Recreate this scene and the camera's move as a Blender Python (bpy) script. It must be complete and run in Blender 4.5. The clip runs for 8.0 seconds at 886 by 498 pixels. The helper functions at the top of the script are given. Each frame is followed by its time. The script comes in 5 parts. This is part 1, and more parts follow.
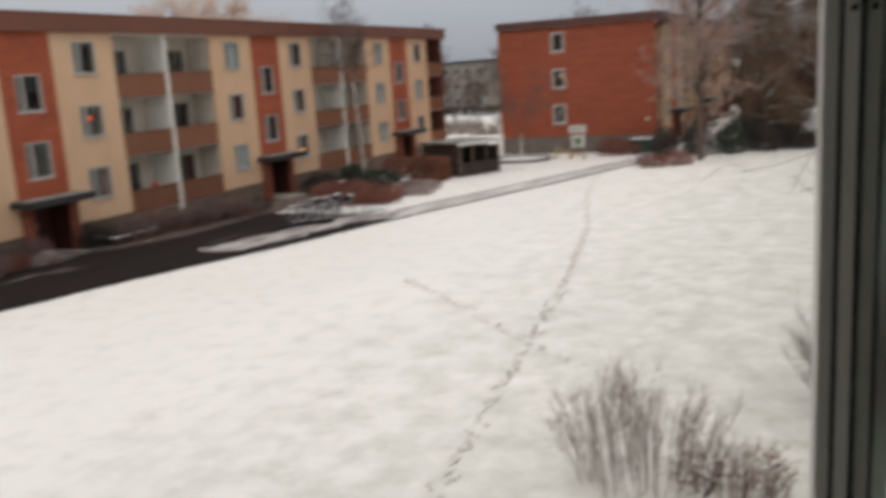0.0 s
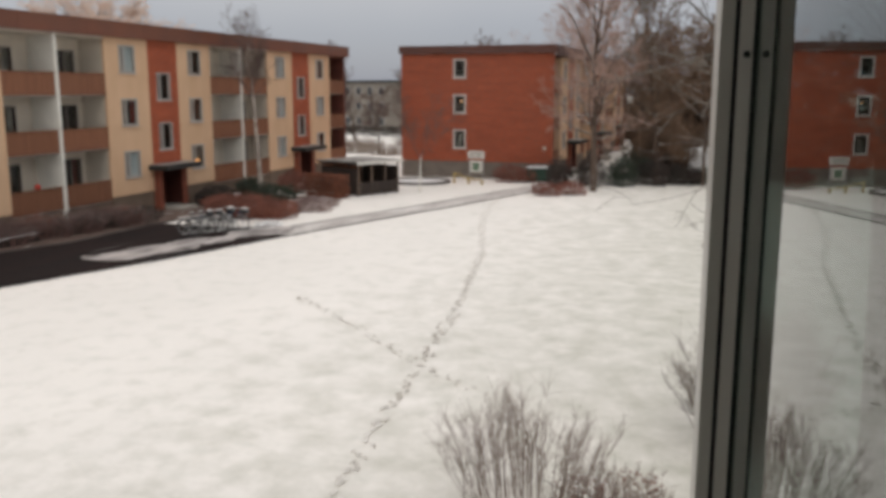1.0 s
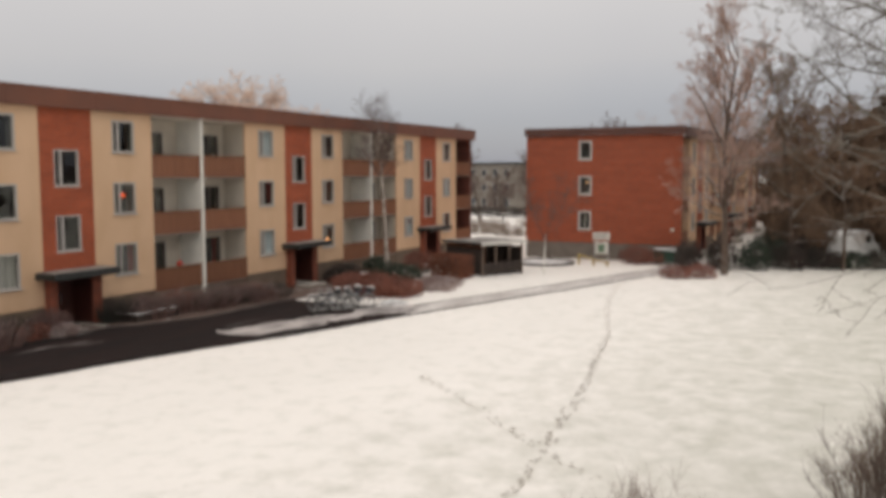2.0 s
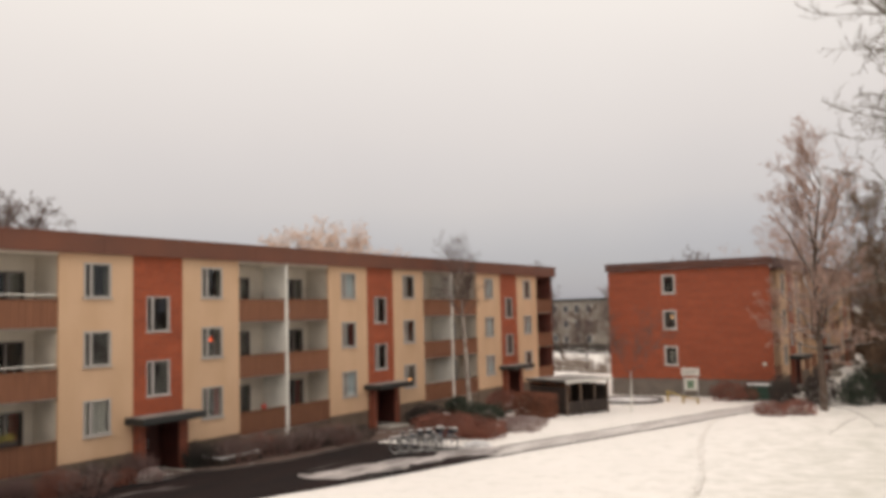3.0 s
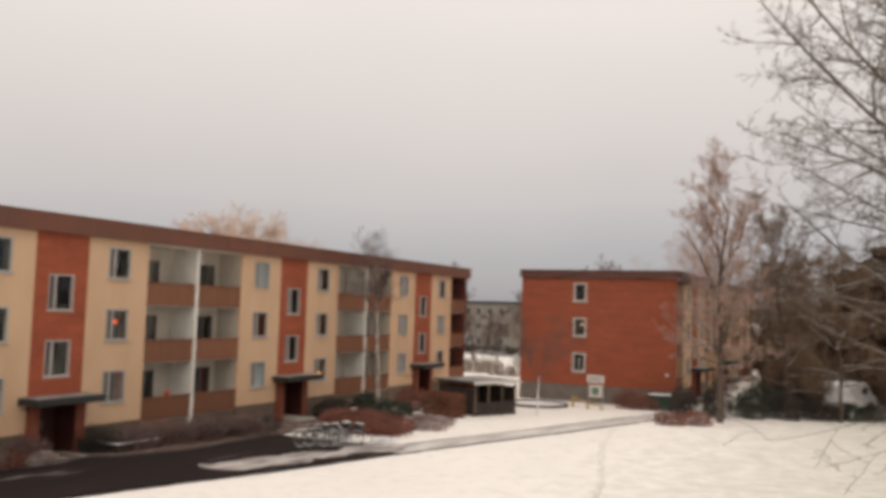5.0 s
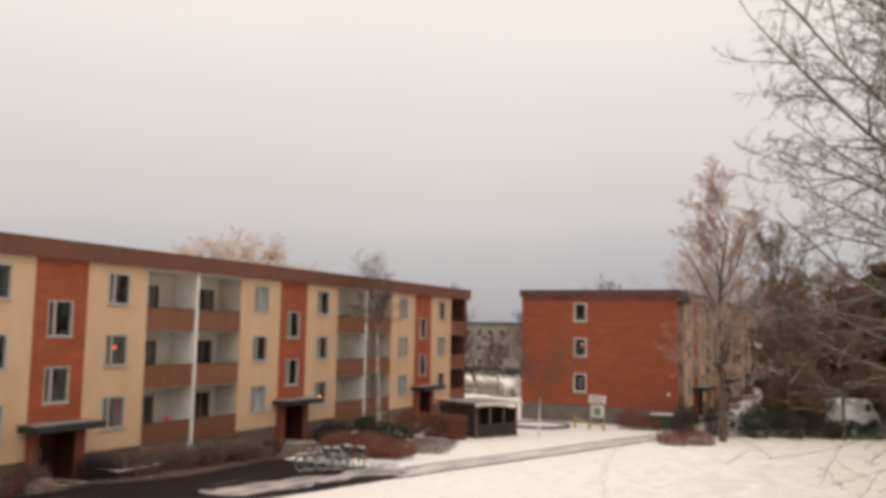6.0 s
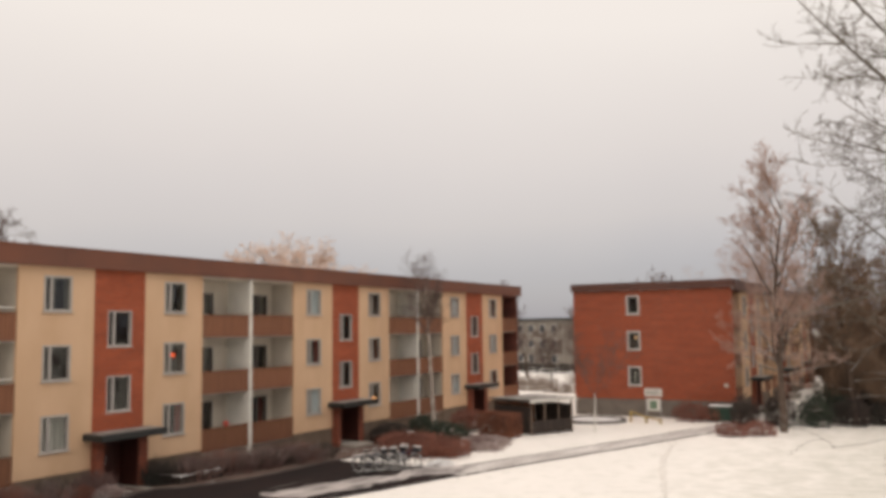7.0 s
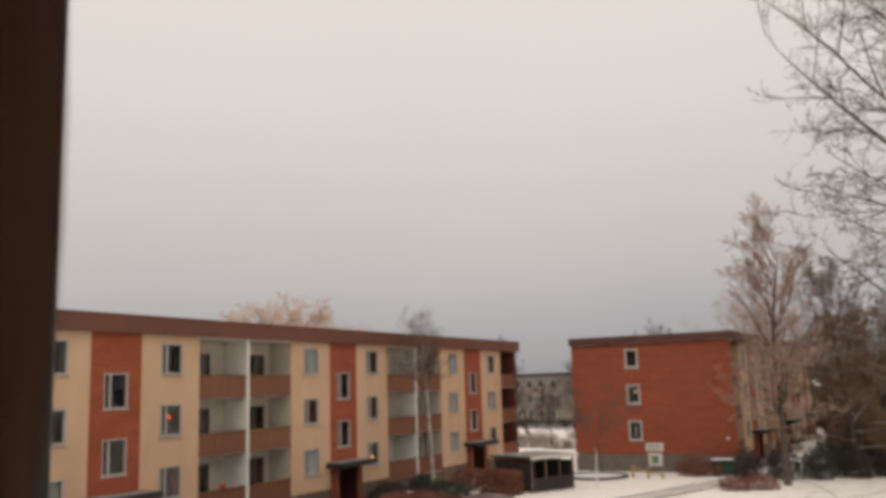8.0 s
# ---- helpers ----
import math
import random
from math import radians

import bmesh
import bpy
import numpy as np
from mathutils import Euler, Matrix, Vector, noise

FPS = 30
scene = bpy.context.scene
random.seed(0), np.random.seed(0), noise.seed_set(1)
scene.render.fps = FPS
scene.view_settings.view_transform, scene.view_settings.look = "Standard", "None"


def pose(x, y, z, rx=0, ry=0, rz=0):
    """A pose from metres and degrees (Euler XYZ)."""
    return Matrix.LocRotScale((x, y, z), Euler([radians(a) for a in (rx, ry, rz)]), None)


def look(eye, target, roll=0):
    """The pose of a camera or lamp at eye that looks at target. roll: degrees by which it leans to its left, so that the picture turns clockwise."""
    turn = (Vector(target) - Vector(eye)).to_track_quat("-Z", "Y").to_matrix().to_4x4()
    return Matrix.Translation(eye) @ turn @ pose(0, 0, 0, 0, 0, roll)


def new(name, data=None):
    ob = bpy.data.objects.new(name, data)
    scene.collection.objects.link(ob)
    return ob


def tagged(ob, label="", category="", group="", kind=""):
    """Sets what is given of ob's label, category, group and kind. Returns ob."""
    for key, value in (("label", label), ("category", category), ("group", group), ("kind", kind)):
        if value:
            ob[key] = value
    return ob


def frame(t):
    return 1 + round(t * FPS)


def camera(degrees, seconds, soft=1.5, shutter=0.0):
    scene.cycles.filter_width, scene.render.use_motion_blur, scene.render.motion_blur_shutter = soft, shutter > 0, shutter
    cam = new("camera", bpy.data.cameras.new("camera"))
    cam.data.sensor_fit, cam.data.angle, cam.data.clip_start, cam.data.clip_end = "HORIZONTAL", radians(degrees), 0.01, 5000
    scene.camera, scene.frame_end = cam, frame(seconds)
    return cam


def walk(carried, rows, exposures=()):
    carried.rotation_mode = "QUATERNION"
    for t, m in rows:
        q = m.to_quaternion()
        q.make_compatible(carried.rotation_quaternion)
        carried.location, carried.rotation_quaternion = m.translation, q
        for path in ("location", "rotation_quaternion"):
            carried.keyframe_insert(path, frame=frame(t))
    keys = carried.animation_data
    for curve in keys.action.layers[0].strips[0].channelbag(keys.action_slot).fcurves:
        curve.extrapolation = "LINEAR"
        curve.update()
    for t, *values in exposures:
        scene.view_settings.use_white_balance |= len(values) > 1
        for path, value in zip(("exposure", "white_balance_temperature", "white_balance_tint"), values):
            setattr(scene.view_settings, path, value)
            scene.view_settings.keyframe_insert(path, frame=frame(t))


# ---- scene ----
cam = camera(53.57, 8.0, soft=4.2, shutter=0.5)
# seconds, x, y, z, then degrees: tilt, lean, turn
PATH = [
    (0.0, 30.045, -25.513, 6.381, 78.64, 3.58, 24.55),
    (0.1, 30.044, -25.513, 6.381, 79.14, 3.25, 22.52),
    (0.2, 30.044, -25.513, 6.381, 79.34, 2.91, 20.0),
    (0.3, 30.043, -25.513, 6.381, 81.0, 2.58, 18.41),
    (0.4, 30.043, -25.513, 6.381, 81.62, 2.24, 18.68),
    (0.5, 30.042, -25.513, 6.381, 82.05, 1.91, 18.11),
    (0.6, 30.042, -25.513, 6.381, 82.24, 1.52, 17.62),
    (0.7, 30.042, -25.513, 6.381, 81.14, 1.12, 18.24),
    (0.8, 30.041, -25.513, 6.381, 80.46, 0.73, 18.27),
    (0.9, 30.041, -25.513, 6.381, 80.33, 0.33, 18.06),
    (1.0, 30.04, -25.513, 6.381, 79.79, -0.06, 18.29),
    (1.1, 30.04, -25.513, 6.381, 79.92, 0.16, 18.71),
    (1.2, 30.031, -25.505, 6.381, 80.43, 0.39, 19.31),
    (1.3, 30.022, -25.498, 6.381, 82.44, 0.61, 20.49),
    (1.4, 30.013, -25.49, 6.381, 84.03, 0.84, 21.66),
    (1.5, 30.005, -25.483, 6.381, 84.76, 1.06, 23.71),
    (1.6, 30.002, -25.477, 6.381, 84.54, 0.87, 24.71),
    (1.7, 29.999, -25.471, 6.381, 84.25, 0.67, 26.24),
    (1.8, 29.996, -25.465, 6.381, 84.28, 0.48, 26.99),
    (2.0, 29.99, -25.453, 6.381, 85.03, 0.09, 26.36),
    (2.2, 29.989, -25.442, 6.381, 87.64, 0.27, 27.38),
    (3.3, 29.985, -25.383, 6.381, 95.26, 1.31, 32.06),
    (3.5, 29.985, -25.383, 6.381, 95.88, 1.11, 31.89),
    (3.7, 29.985, -25.383, 6.381, 96.15, 1.15, 31.07),
    (3.9, 29.985, -25.383, 6.381, 96.99, 1.19, 30.9),
    (4.0, 29.985, -25.383, 6.381, 97.33, 1.21, 30.76),
    (4.2, 29.985, -25.383, 6.381, 97.24, 0.71, 29.75),
    (4.4, 29.985, -25.383, 6.381, 96.9, 0.22, 28.99),
    (4.5, 29.985, -25.383, 6.381, 96.62, -0.03, 28.63),
    (4.7, 29.985, -25.383, 6.381, 95.36, -0.75, 27.88),
    (4.8, 29.985, -25.383, 6.381, 94.49, -1.1, 27.37),
    (4.9, 29.985, -25.383, 6.381, 94.07, -1.46, 26.71),
    (5.0, 29.985, -25.383, 6.381, 93.97, -1.82, 26.05),
    (5.1, 29.985, -25.383, 6.381, 94.17, -1.92, 25.44),
    (5.2, 29.985, -25.383, 6.381, 94.32, -2.02, 25.18),
    (6.3, 29.993, -25.4, 6.381, 95.73, -0.4, 26.93),
    (6.4, 29.994, -25.401, 6.381, 95.77, -0.25, 27.4),
    (6.5, 29.995, -25.403, 6.381, 95.86, -0.1, 27.73),
    (6.7, 29.997, -25.411, 6.381, 95.72, 0.23, 28.16),
    (6.8, 29.998, -25.415, 6.381, 95.6, 0.39, 28.64),
    (7.0, 30.0, -25.423, 6.381, 95.26, 0.72, 29.4),
    (7.2, 30.01, -25.463, 6.381, 95.52, 0.91, 29.97),
    (7.3, 30.011, -25.472, 6.381, 95.97, 1.01, 30.24),
    (7.5, 30.015, -25.491, 6.381, 97.56, 1.2, 30.45),
    (7.7, 30.015, -25.494, 6.381, 98.48, 1.39, 30.1),
    (7.8, 30.015, -25.495, 6.381, 98.88, 1.49, 29.64),
    (8.0, 30.015, -25.51, 6.381, 98.92, 1.69, 29.26),
]
walk(cam, [(t, pose(x, y, z, rx, ry, rz)) for t, x, y, z, rx, ry, rz in PATH],
     exposures=[(0.0, -0.20, 6600, 11), (0.5, -0.17, 6650, 11), (1.2, -0.18, 6700, 11), (1.6, -0.20, 6850, 12), (2.0, -0.12, 6950, 12), (3.3, 0.04, 7350, 15), (4.0, -0.03, 7350, 15), (4.5, -0.08, 7350, 15), (5.0, -0.06, 7350, 15),
                (6.5, 0.02, 7350, 15), (7.0, 0.02, 7350, 15), (7.5, -0.08, 7350, 15), (8.0, -0.25, 7350, 15)])

# ---- world and light: an overcast winter sky ----
world = bpy.data.worlds.new("overcast_sky")
scene.world = world
world.use_nodes = True
wn, wl = world.node_tree.nodes, world.node_tree.links
wn.clear()
w_out = wn.new("ShaderNodeOutputWorld")
w_bg = wn.new("ShaderNodeBackground")
w_sky = wn.new("ShaderNodeTexSky")
w_sky.sky_type, w_sky.sun_disc = "NISHITA", False
w_sky.sun_elevation, w_sky.sun_rotation = radians(48), radians(157)
w_tc = wn.new("ShaderNodeTexCoord")
w_sep = wn.new("ShaderNodeSeparateXYZ")
w_ramp = wn.new("ShaderNodeValToRGB")
w_noise = wn.new("ShaderNodeTexNoise")
w_noise.inputs["Scale"].default_value = 2.2
w_noise.inputs["Detail"].default_value = 4
w_add = wn.new("ShaderNodeMath")
w_add.operation = "MULTIPLY_ADD"
w_add.inputs[1].default_value = 0.07
wl.new(w_tc.outputs["Generated"], w_sep.inputs[0])
wl.new(w_tc.outputs["Generated"], w_noise.inputs["Vector"])
w_sub = wn.new("ShaderNodeMath")
w_sub.operation = "SUBTRACT"
w_sub.inputs[1].default_value = 0.035
wl.new(w_sep.outputs["Z"], w_sub.inputs[0])
wl.new(w_noise.outputs["Fac"], w_add.inputs[0])
wl.new(w_sub.outputs[0], w_add.inputs[2])
wl.new(w_add.outputs[0], w_ramp.inputs[0])
stops = [(0.0, (0.26, 0.285, 0.36)), (0.06, (0.355, 0.367, 0.425)), (0.12, (0.51, 0.50, 0.515)), (0.20, (0.635, 0.622, 0.618)),
         (0.33, (0.79, 0.788, 0.772)), (1.0, (1.1, 1.09, 1.07))]
while len(w_ramp.color_ramp.elements) < len(stops):
    w_ramp.color_ramp.elements.new(0.5)
for e, (p, c) in zip(w_ramp.color_ramp.elements, stops):
    e.position, e.color = p, (*c, 1)
w_mix = wn.new("ShaderNodeMixRGB")
w_mix.inputs[0].default_value = 0.02
wl.new(w_ramp.outputs[0], w_mix.inputs[1])
wl.new(w_sky.outputs[0], w_mix.inputs[2])
wl.new(w_mix.outputs[0], w_bg.inputs[0])
w_bg.inputs[1].default_value = 1.0
wl.new(w_bg.outputs[0], w_out.inputs[0])

sun = new("sun", bpy.data.lights.new("sun", "SUN"))
sun.data.energy, sun.data.angle, sun.data.color = 0.50, radians(40), (1.0, 0.95, 0.88)
sun.matrix_world = look((30, -40, 72), (5, 20, 0))


# ---- materials ----
def material(name, colour, rough=0.8, vary=0.15, scale=3.0, fine=40.0, bump=0.3, second=None, metal=0.0, per_object=0.0, stretch=(1, 1, 1), spots=None):
    """A surface with broad stains and fine grain. second: the colour that the stains lead to; spots: (colour, amount, scale)."""
    m = bpy.data.materials.new(name)
    m.use_nodes = True
    n, l = m.node_tree.nodes, m.node_tree.links
    b = n["Principled BSDF"]
    b.inputs["Roughness"].default_value, b.inputs["Metallic"].default_value = rough, metal
    tc = n.new("ShaderNodeTexCoord")
    mp = n.new("ShaderNodeMapping")
    mp.inputs["Scale"].default_value = stretch
    l.new(tc.outputs["Object"], mp.inputs[0])
    big, small = n.new("ShaderNodeTexNoise"), n.new("ShaderNodeTexNoise")
    big.inputs["Scale"].default_value, small.inputs["Scale"].default_value = scale, fine
    big.inputs["Detail"].default_value, small.inputs["Detail"].default_value = 5, 3
    l.new(mp.outputs[0], big.inputs["Vector"])
    l.new(mp.outputs[0], small.inputs["Vector"])
    other = second or tuple(c * (1 - 2 * vary) for c in colour)
    ramp = n.new("ShaderNodeValToRGB")
    ramp.color_ramp.elements[0].position, ramp.color_ramp.elements[1].position = 0.35, 0.65
    ramp.color_ramp.elements[0].color, ramp.color_ramp.elements[1].color = (*other, 1), (*colour, 1)
    l.new(big.outputs["Fac"], ramp.inputs[0])
    hsv = n.new("ShaderNodeHueSaturation")
    l.new(ramp.outputs[0], hsv.inputs["Color"])
    val = n.new("ShaderNodeMapRange")
    val.inputs["To Min"].default_value, val.inputs["To Max"].default_value = 1 - vary, 1 + vary
    l.new(small.outputs["Fac"], val.inputs[0])
    last = val.outputs[0]
    if per_object:
        info = n.new("ShaderNodeObjectInfo")
        mr = n.new("ShaderNodeMapRange")
        mr.inputs["To Min"].default_value, mr.inputs["To Max"].default_value = 1 - per_object, 1 + per_object
        l.new(info.outputs["Random"], mr.inputs[0])
        mul = n.new("ShaderNodeMath")
        mul.operation = "MULTIPLY"
        l.new(last, mul.inputs[0])
        l.new(mr.outputs[0], mul.inputs[1])
        last = mul.outputs[0]
    l.new(last, hsv.inputs["Value"])
    out = hsv.outputs[0]
    if spots:
        colour2, amount, size = spots
        soft_ = 0.10 if amount > 0.34 else 0.04
        sn = n.new("ShaderNodeTexNoise")
        sn.inputs["Scale"].default_value, sn.inputs["Detail"].default_value = size, 6
        l.new(mp.outputs[0], sn.inputs["Vector"])
        sr = n.new("ShaderNodeValToRGB")
        sr.color_ramp.elements[0].position, sr.color_ramp.elements[1].position = 1 - amount - soft_, 1 - amount + soft_
        l.new(sn.outputs["Fac"], sr.inputs[0])
        mx = n.new("ShaderNodeMixRGB")
        l.new(sr.outputs[0], mx.inputs[0])
        l.new(out, mx.inputs[1])
        mx.inputs[2].default_value = (*colour2, 1)
        out = mx.outputs[0]
    l.new(out, b.inputs["Base Color"])
    if bump:
        bp = n.new("ShaderNodeBump")
        bp.inputs["Strength"].default_value, bp.inputs["Distance"].default_value = bump, 0.02
        l.new(small.outputs["Fac"], bp.inputs["Height"])
        l.new(bp.outputs[0], b.inputs["Normal"])
    return m


def brick_material(name, colour, other, mortar):
    """Brickwork in running bond, laid over x+y along a wall and z up it."""
    m = bpy.data.materials.new(name)
    m.use_nodes = True
    n, l = m.node_tree.nodes, m.node_tree.links
    b = n["Principled BSDF"]
    b.inputs["Roughness"].default_value = 0.85
    tc, sep, add, comb = n.new("ShaderNodeTexCoord"), n.new("ShaderNodeSeparateXYZ"), n.new("ShaderNodeMath"), n.new("ShaderNodeCombineXYZ")
    l.new(tc.outputs["Object"], sep.inputs[0])
    l.new(sep.outputs["X"], add.inputs[0])
    l.new(sep.outputs["Y"], add.inputs[1])
    l.new(add.outputs[0], comb.inputs["X"])
    l.new(sep.outputs["Z"], comb.inputs["Y"])
    br = n.new("ShaderNodeTexBrick")
    br.inputs["Scale"].default_value = 1.0
    br.inputs["Brick Width"].default_value, br.inputs["Row Height"].default_value = 0.26, 0.075
    br.inputs["Mortar Size"].default_value = 0.006
    br.inputs["Color1"].default_value, br.inputs["Color2"].default_value, br.inputs["Mortar"].default_value = (*colour, 1), (*other, 1), (*mortar, 1)
    l.new(comb.outputs[0], br.inputs["Vector"])
    mp = n.new("ShaderNodeMapping")
    mp.inputs["Scale"].default_value = (0.5, 0.5, 2.2)
    l.new(tc.outputs["Object"], mp.inputs[0])
    ns = n.new("ShaderNodeTexNoise")
    ns.inputs["Scale"].default_value, ns.inputs["Detail"].default_value = 0.9, 6
    l.new(mp.outputs[0], ns.inputs["Vector"])
    mr = n.new("ShaderNodeMapRange")
    mr.inputs["From Min"].default_value, mr.inputs["From Max"].default_value = 0.3, 0.7
    mr.inputs["To Min"].default_value, mr.inputs["To Max"].default_value = 0.84, 1.12
    l.new(ns.outputs["Fac"], mr.inputs[0])
    hs = n.new("ShaderNodeHueSaturation")
    l.new(mr.outputs[0], hs.inputs["Value"])
    l.new(br.outputs["Color"], hs.inputs["Color"])
    l.new(hs.outputs[0], b.inputs["Base Color"])
    bp = n.new("ShaderNodeBump")
    bp.inputs["Strength"].default_value, bp.inputs["Distance"].default_value = 0.4, 0.01
    l.new(br.outputs["Fac"], bp.inputs["Height"])
    bp.invert = True
    l.new(bp.outputs[0], b.inputs["Normal"])
    return m


def glass_material(name, tint=(0.9, 0.94, 0.92)):
    m = bpy.data.materials.new(name)
    m.use_nodes = True
    b = m.node_tree.nodes["Principled BSDF"]
    b.inputs["Base Color"].default_value = (*tint, 1)
    b.inputs["Roughness"].default_value, b.inputs["IOR"].default_value = 0.0, 1.45
    b.inputs["Transmission Weight"].default_value = 1.0
    return m


def glow_material(name, colour, strength):
    m = bpy.data.materials.new(name)
    m.use_nodes = True
    b = m.node_tree.nodes["Principled BSDF"]
    b.inputs["Base Color"].default_value = (*colour, 1)
    b.inputs["Emission Color"].default_value = (*colour, 1)
    b.inputs["Emission Strength"].default_value = strength
    return m


def lawn_snow():
    """Snow on grass: clean and thick on the open lawn; on the side of the tree thin with the grass showing through, and
    darkened for the shade under the crown.
    """
    m = material("snow", (0.925, 0.885, 0.84), 0.75, 0.04, 0.16, 7.0, 0.7, second=(0.88, 0.845, 0.80), spots=((0.82, 0.795, 0.745), 0.385, 1.5))
    n, l = m.node_tree.nodes, m.node_tree.links
    b = n["Principled BSDF"]
    was = b.inputs["Base Color"].links[0].from_socket
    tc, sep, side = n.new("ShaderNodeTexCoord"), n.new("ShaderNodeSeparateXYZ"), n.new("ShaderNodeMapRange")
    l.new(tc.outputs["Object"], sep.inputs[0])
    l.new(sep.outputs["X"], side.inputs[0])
    # darkens with x: thinner snow and the tree's shade in one gradient
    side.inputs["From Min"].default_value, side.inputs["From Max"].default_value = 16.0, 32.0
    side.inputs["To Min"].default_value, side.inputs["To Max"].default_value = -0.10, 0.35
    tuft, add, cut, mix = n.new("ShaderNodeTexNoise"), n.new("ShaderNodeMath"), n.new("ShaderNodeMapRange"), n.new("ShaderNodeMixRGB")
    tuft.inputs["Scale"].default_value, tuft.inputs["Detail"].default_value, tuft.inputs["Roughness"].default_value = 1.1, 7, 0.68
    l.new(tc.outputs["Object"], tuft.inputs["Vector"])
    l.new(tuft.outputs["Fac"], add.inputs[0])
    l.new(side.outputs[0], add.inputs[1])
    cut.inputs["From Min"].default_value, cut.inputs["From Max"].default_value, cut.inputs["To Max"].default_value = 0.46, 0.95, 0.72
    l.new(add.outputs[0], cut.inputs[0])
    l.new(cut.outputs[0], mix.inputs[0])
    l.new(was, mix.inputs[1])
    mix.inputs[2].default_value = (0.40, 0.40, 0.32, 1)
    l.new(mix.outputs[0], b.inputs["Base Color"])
    return m


def snowy_bark(name, colour, second, amount):
    """Bark with snow caught on the upper sides of the boughs."""
    m = material(name, colour, 0.95, 0.2, 2.0, 22.0, 0.4, second=second)
    n, l = m.node_tree.nodes, m.node_tree.links
    b = n["Principled BSDF"]
    was = b.inputs["Base Color"].links[0].from_socket
    geo, sep, patch, add, cut, mix = n.new("ShaderNodeNewGeometry"), n.new("ShaderNodeSeparateXYZ"), n.new("ShaderNodeTexNoise"), n.new("ShaderNodeMath"), n.new("ShaderNodeMapRange"), n.new("ShaderNodeMixRGB")
    l.new(geo.outputs["Normal"], sep.inputs[0])
    l.new(geo.outputs["Position"], patch.inputs["Vector"])
    patch.inputs["Scale"].default_value = 1.3
    l.new(sep.outputs["Z"], add.inputs[0])
    l.new(patch.outputs["Fac"], add.inputs[1])
    cut.inputs["From Min"].default_value, cut.inputs["From Max"].default_value, cut.inputs["To Max"].default_value = 0.75, 1.25, amount
    l.new(add.outputs[0], cut.inputs[0])
    l.new(cut.outputs[0], mix.inputs[0])
    l.new(was, mix.inputs[1])
    mix.inputs[2].default_value = (0.78, 0.76, 0.73, 1)
    l.new(mix.outputs[0], b.inputs["Base Color"])
    return m


M_SNOW = lawn_snow()
M_SNOWCAP = material("snow_cap", (0.84, 0.84, 0.84), 0.7, 0.05, 1.5, 14.0, 0.6)
M_ASPHALT = material("wet_asphalt", (0.026, 0.016, 0.015), 0.95, 0.2, 0.8, 60.0, 0.4, second=(0.016, 0.013, 0.013), spots=((0.24, 0.215, 0.21), 0.335, 0.7), stretch=(1.3, 0.22, 1))
M_ASPHALT.node_tree.nodes["Principled BSDF"].inputs["Specular IOR Level"].default_value = 0.15
M_SLUSH = material("slushy_path", (0.70, 0.665, 0.64), 0.7, 0.1, 0.9, 12.0, 0.5, second=(0.46, 0.42, 0.40), stretch=(1, 0.35, 1))
M_MOTTLED = material("mottled_slush", (0.56, 0.51, 0.49), 0.75, 0.15, 1.1, 14.0, 0.5, second=(0.15, 0.135, 0.13), stretch=(1.6, 0.5, 1))
M_KERB = material("wet_kerb", (0.13, 0.115, 0.105), 0.7, 0.2, 2.0, 30.0, 0.4)
M_WETEDGE = material("half_buried_edging", (0.08, 0.07, 0.065), 0.75, 0.2, 1.0, 30.0, 0.4, second=(0.13, 0.115, 0.105), spots=((0.62, 0.6, 0.58), 0.36, 0.8))
M_BEDEDGE = material("grey_edging_stone", (0.13, 0.105, 0.092), 0.85, 0.2, 0.5, 30.0, 0.4, second=(0.06, 0.047, 0.042))
M_SOIL = material("bed_soil", (0.095, 0.062, 0.05), 0.95, 0.3, 1.2, 14.0, 1.0, second=(0.14, 0.092, 0.075), spots=((0.6, 0.58, 0.57), 0.33, 1.4))
M_BEIGE = material("beige_render", (0.65, 0.435, 0.28), 0.85, 0.06, 0.8, 60.0, 0.15, second=(0.59, 0.385, 0.24), stretch=(1, 1, 0.4))
M_BRICK = brick_material("red_brick", (0.345, 0.078, 0.033), (0.275, 0.06, 0.027), (0.2, 0.085, 0.055))
# the red brick again, darkened for the shade inside the corner loggias
M_SHADEDBRICK = brick_material("shaded_red_brick", (0.15, 0.04, 0.025), (0.12, 0.032, 0.022), (0.09, 0.045, 0.035))
M_STAIRFRAME = material("grey_white_frame", (0.44, 0.41, 0.385), 0.5, 0.06, 2.0, 30.0, 0.1)
M_BRICK_A = brick_material("orange_brick", (0.40, 0.085, 0.032), (0.31, 0.064, 0.025), (0.24, 0.09, 0.055))
M_PIER = brick_material("deep_red_brick", (0.25, 0.062, 0.03), (0.17, 0.045, 0.025), (0.15, 0.07, 0.05))
M_FASCIA = material("brown_fascia_sheet", (0.17, 0.057, 0.03), 0.55, 0.1, 0.6, 20.0, 0.1, second=(0.135, 0.05, 0.03), per_object=0.06)
M_DARKFASCIA = material("dark_brown_fascia_sheet", (0.105, 0.038, 0.025), 0.55, 0.1, 0.6, 20.0, 0.1, second=(0.08, 0.03, 0.02), per_object=0.06)
M_PARAPET = material("brown_stained_boards", (0.235, 0.098, 0.05), 0.7, 0.15, 1.0, 18.0, 0.3, second=(0.19, 0.075, 0.038), stretch=(6, 6, 0.5), per_object=0.14)
M_PLINTH = material("brown_grey_plinth", (0.16, 0.115, 0.085), 0.9, 0.12, 1.2, 30.0, 0.3)
M_GREYPLINTH = material("grey_plinth", (0.17, 0.145, 0.125), 0.9, 0.12, 1.2, 30.0, 0.3)
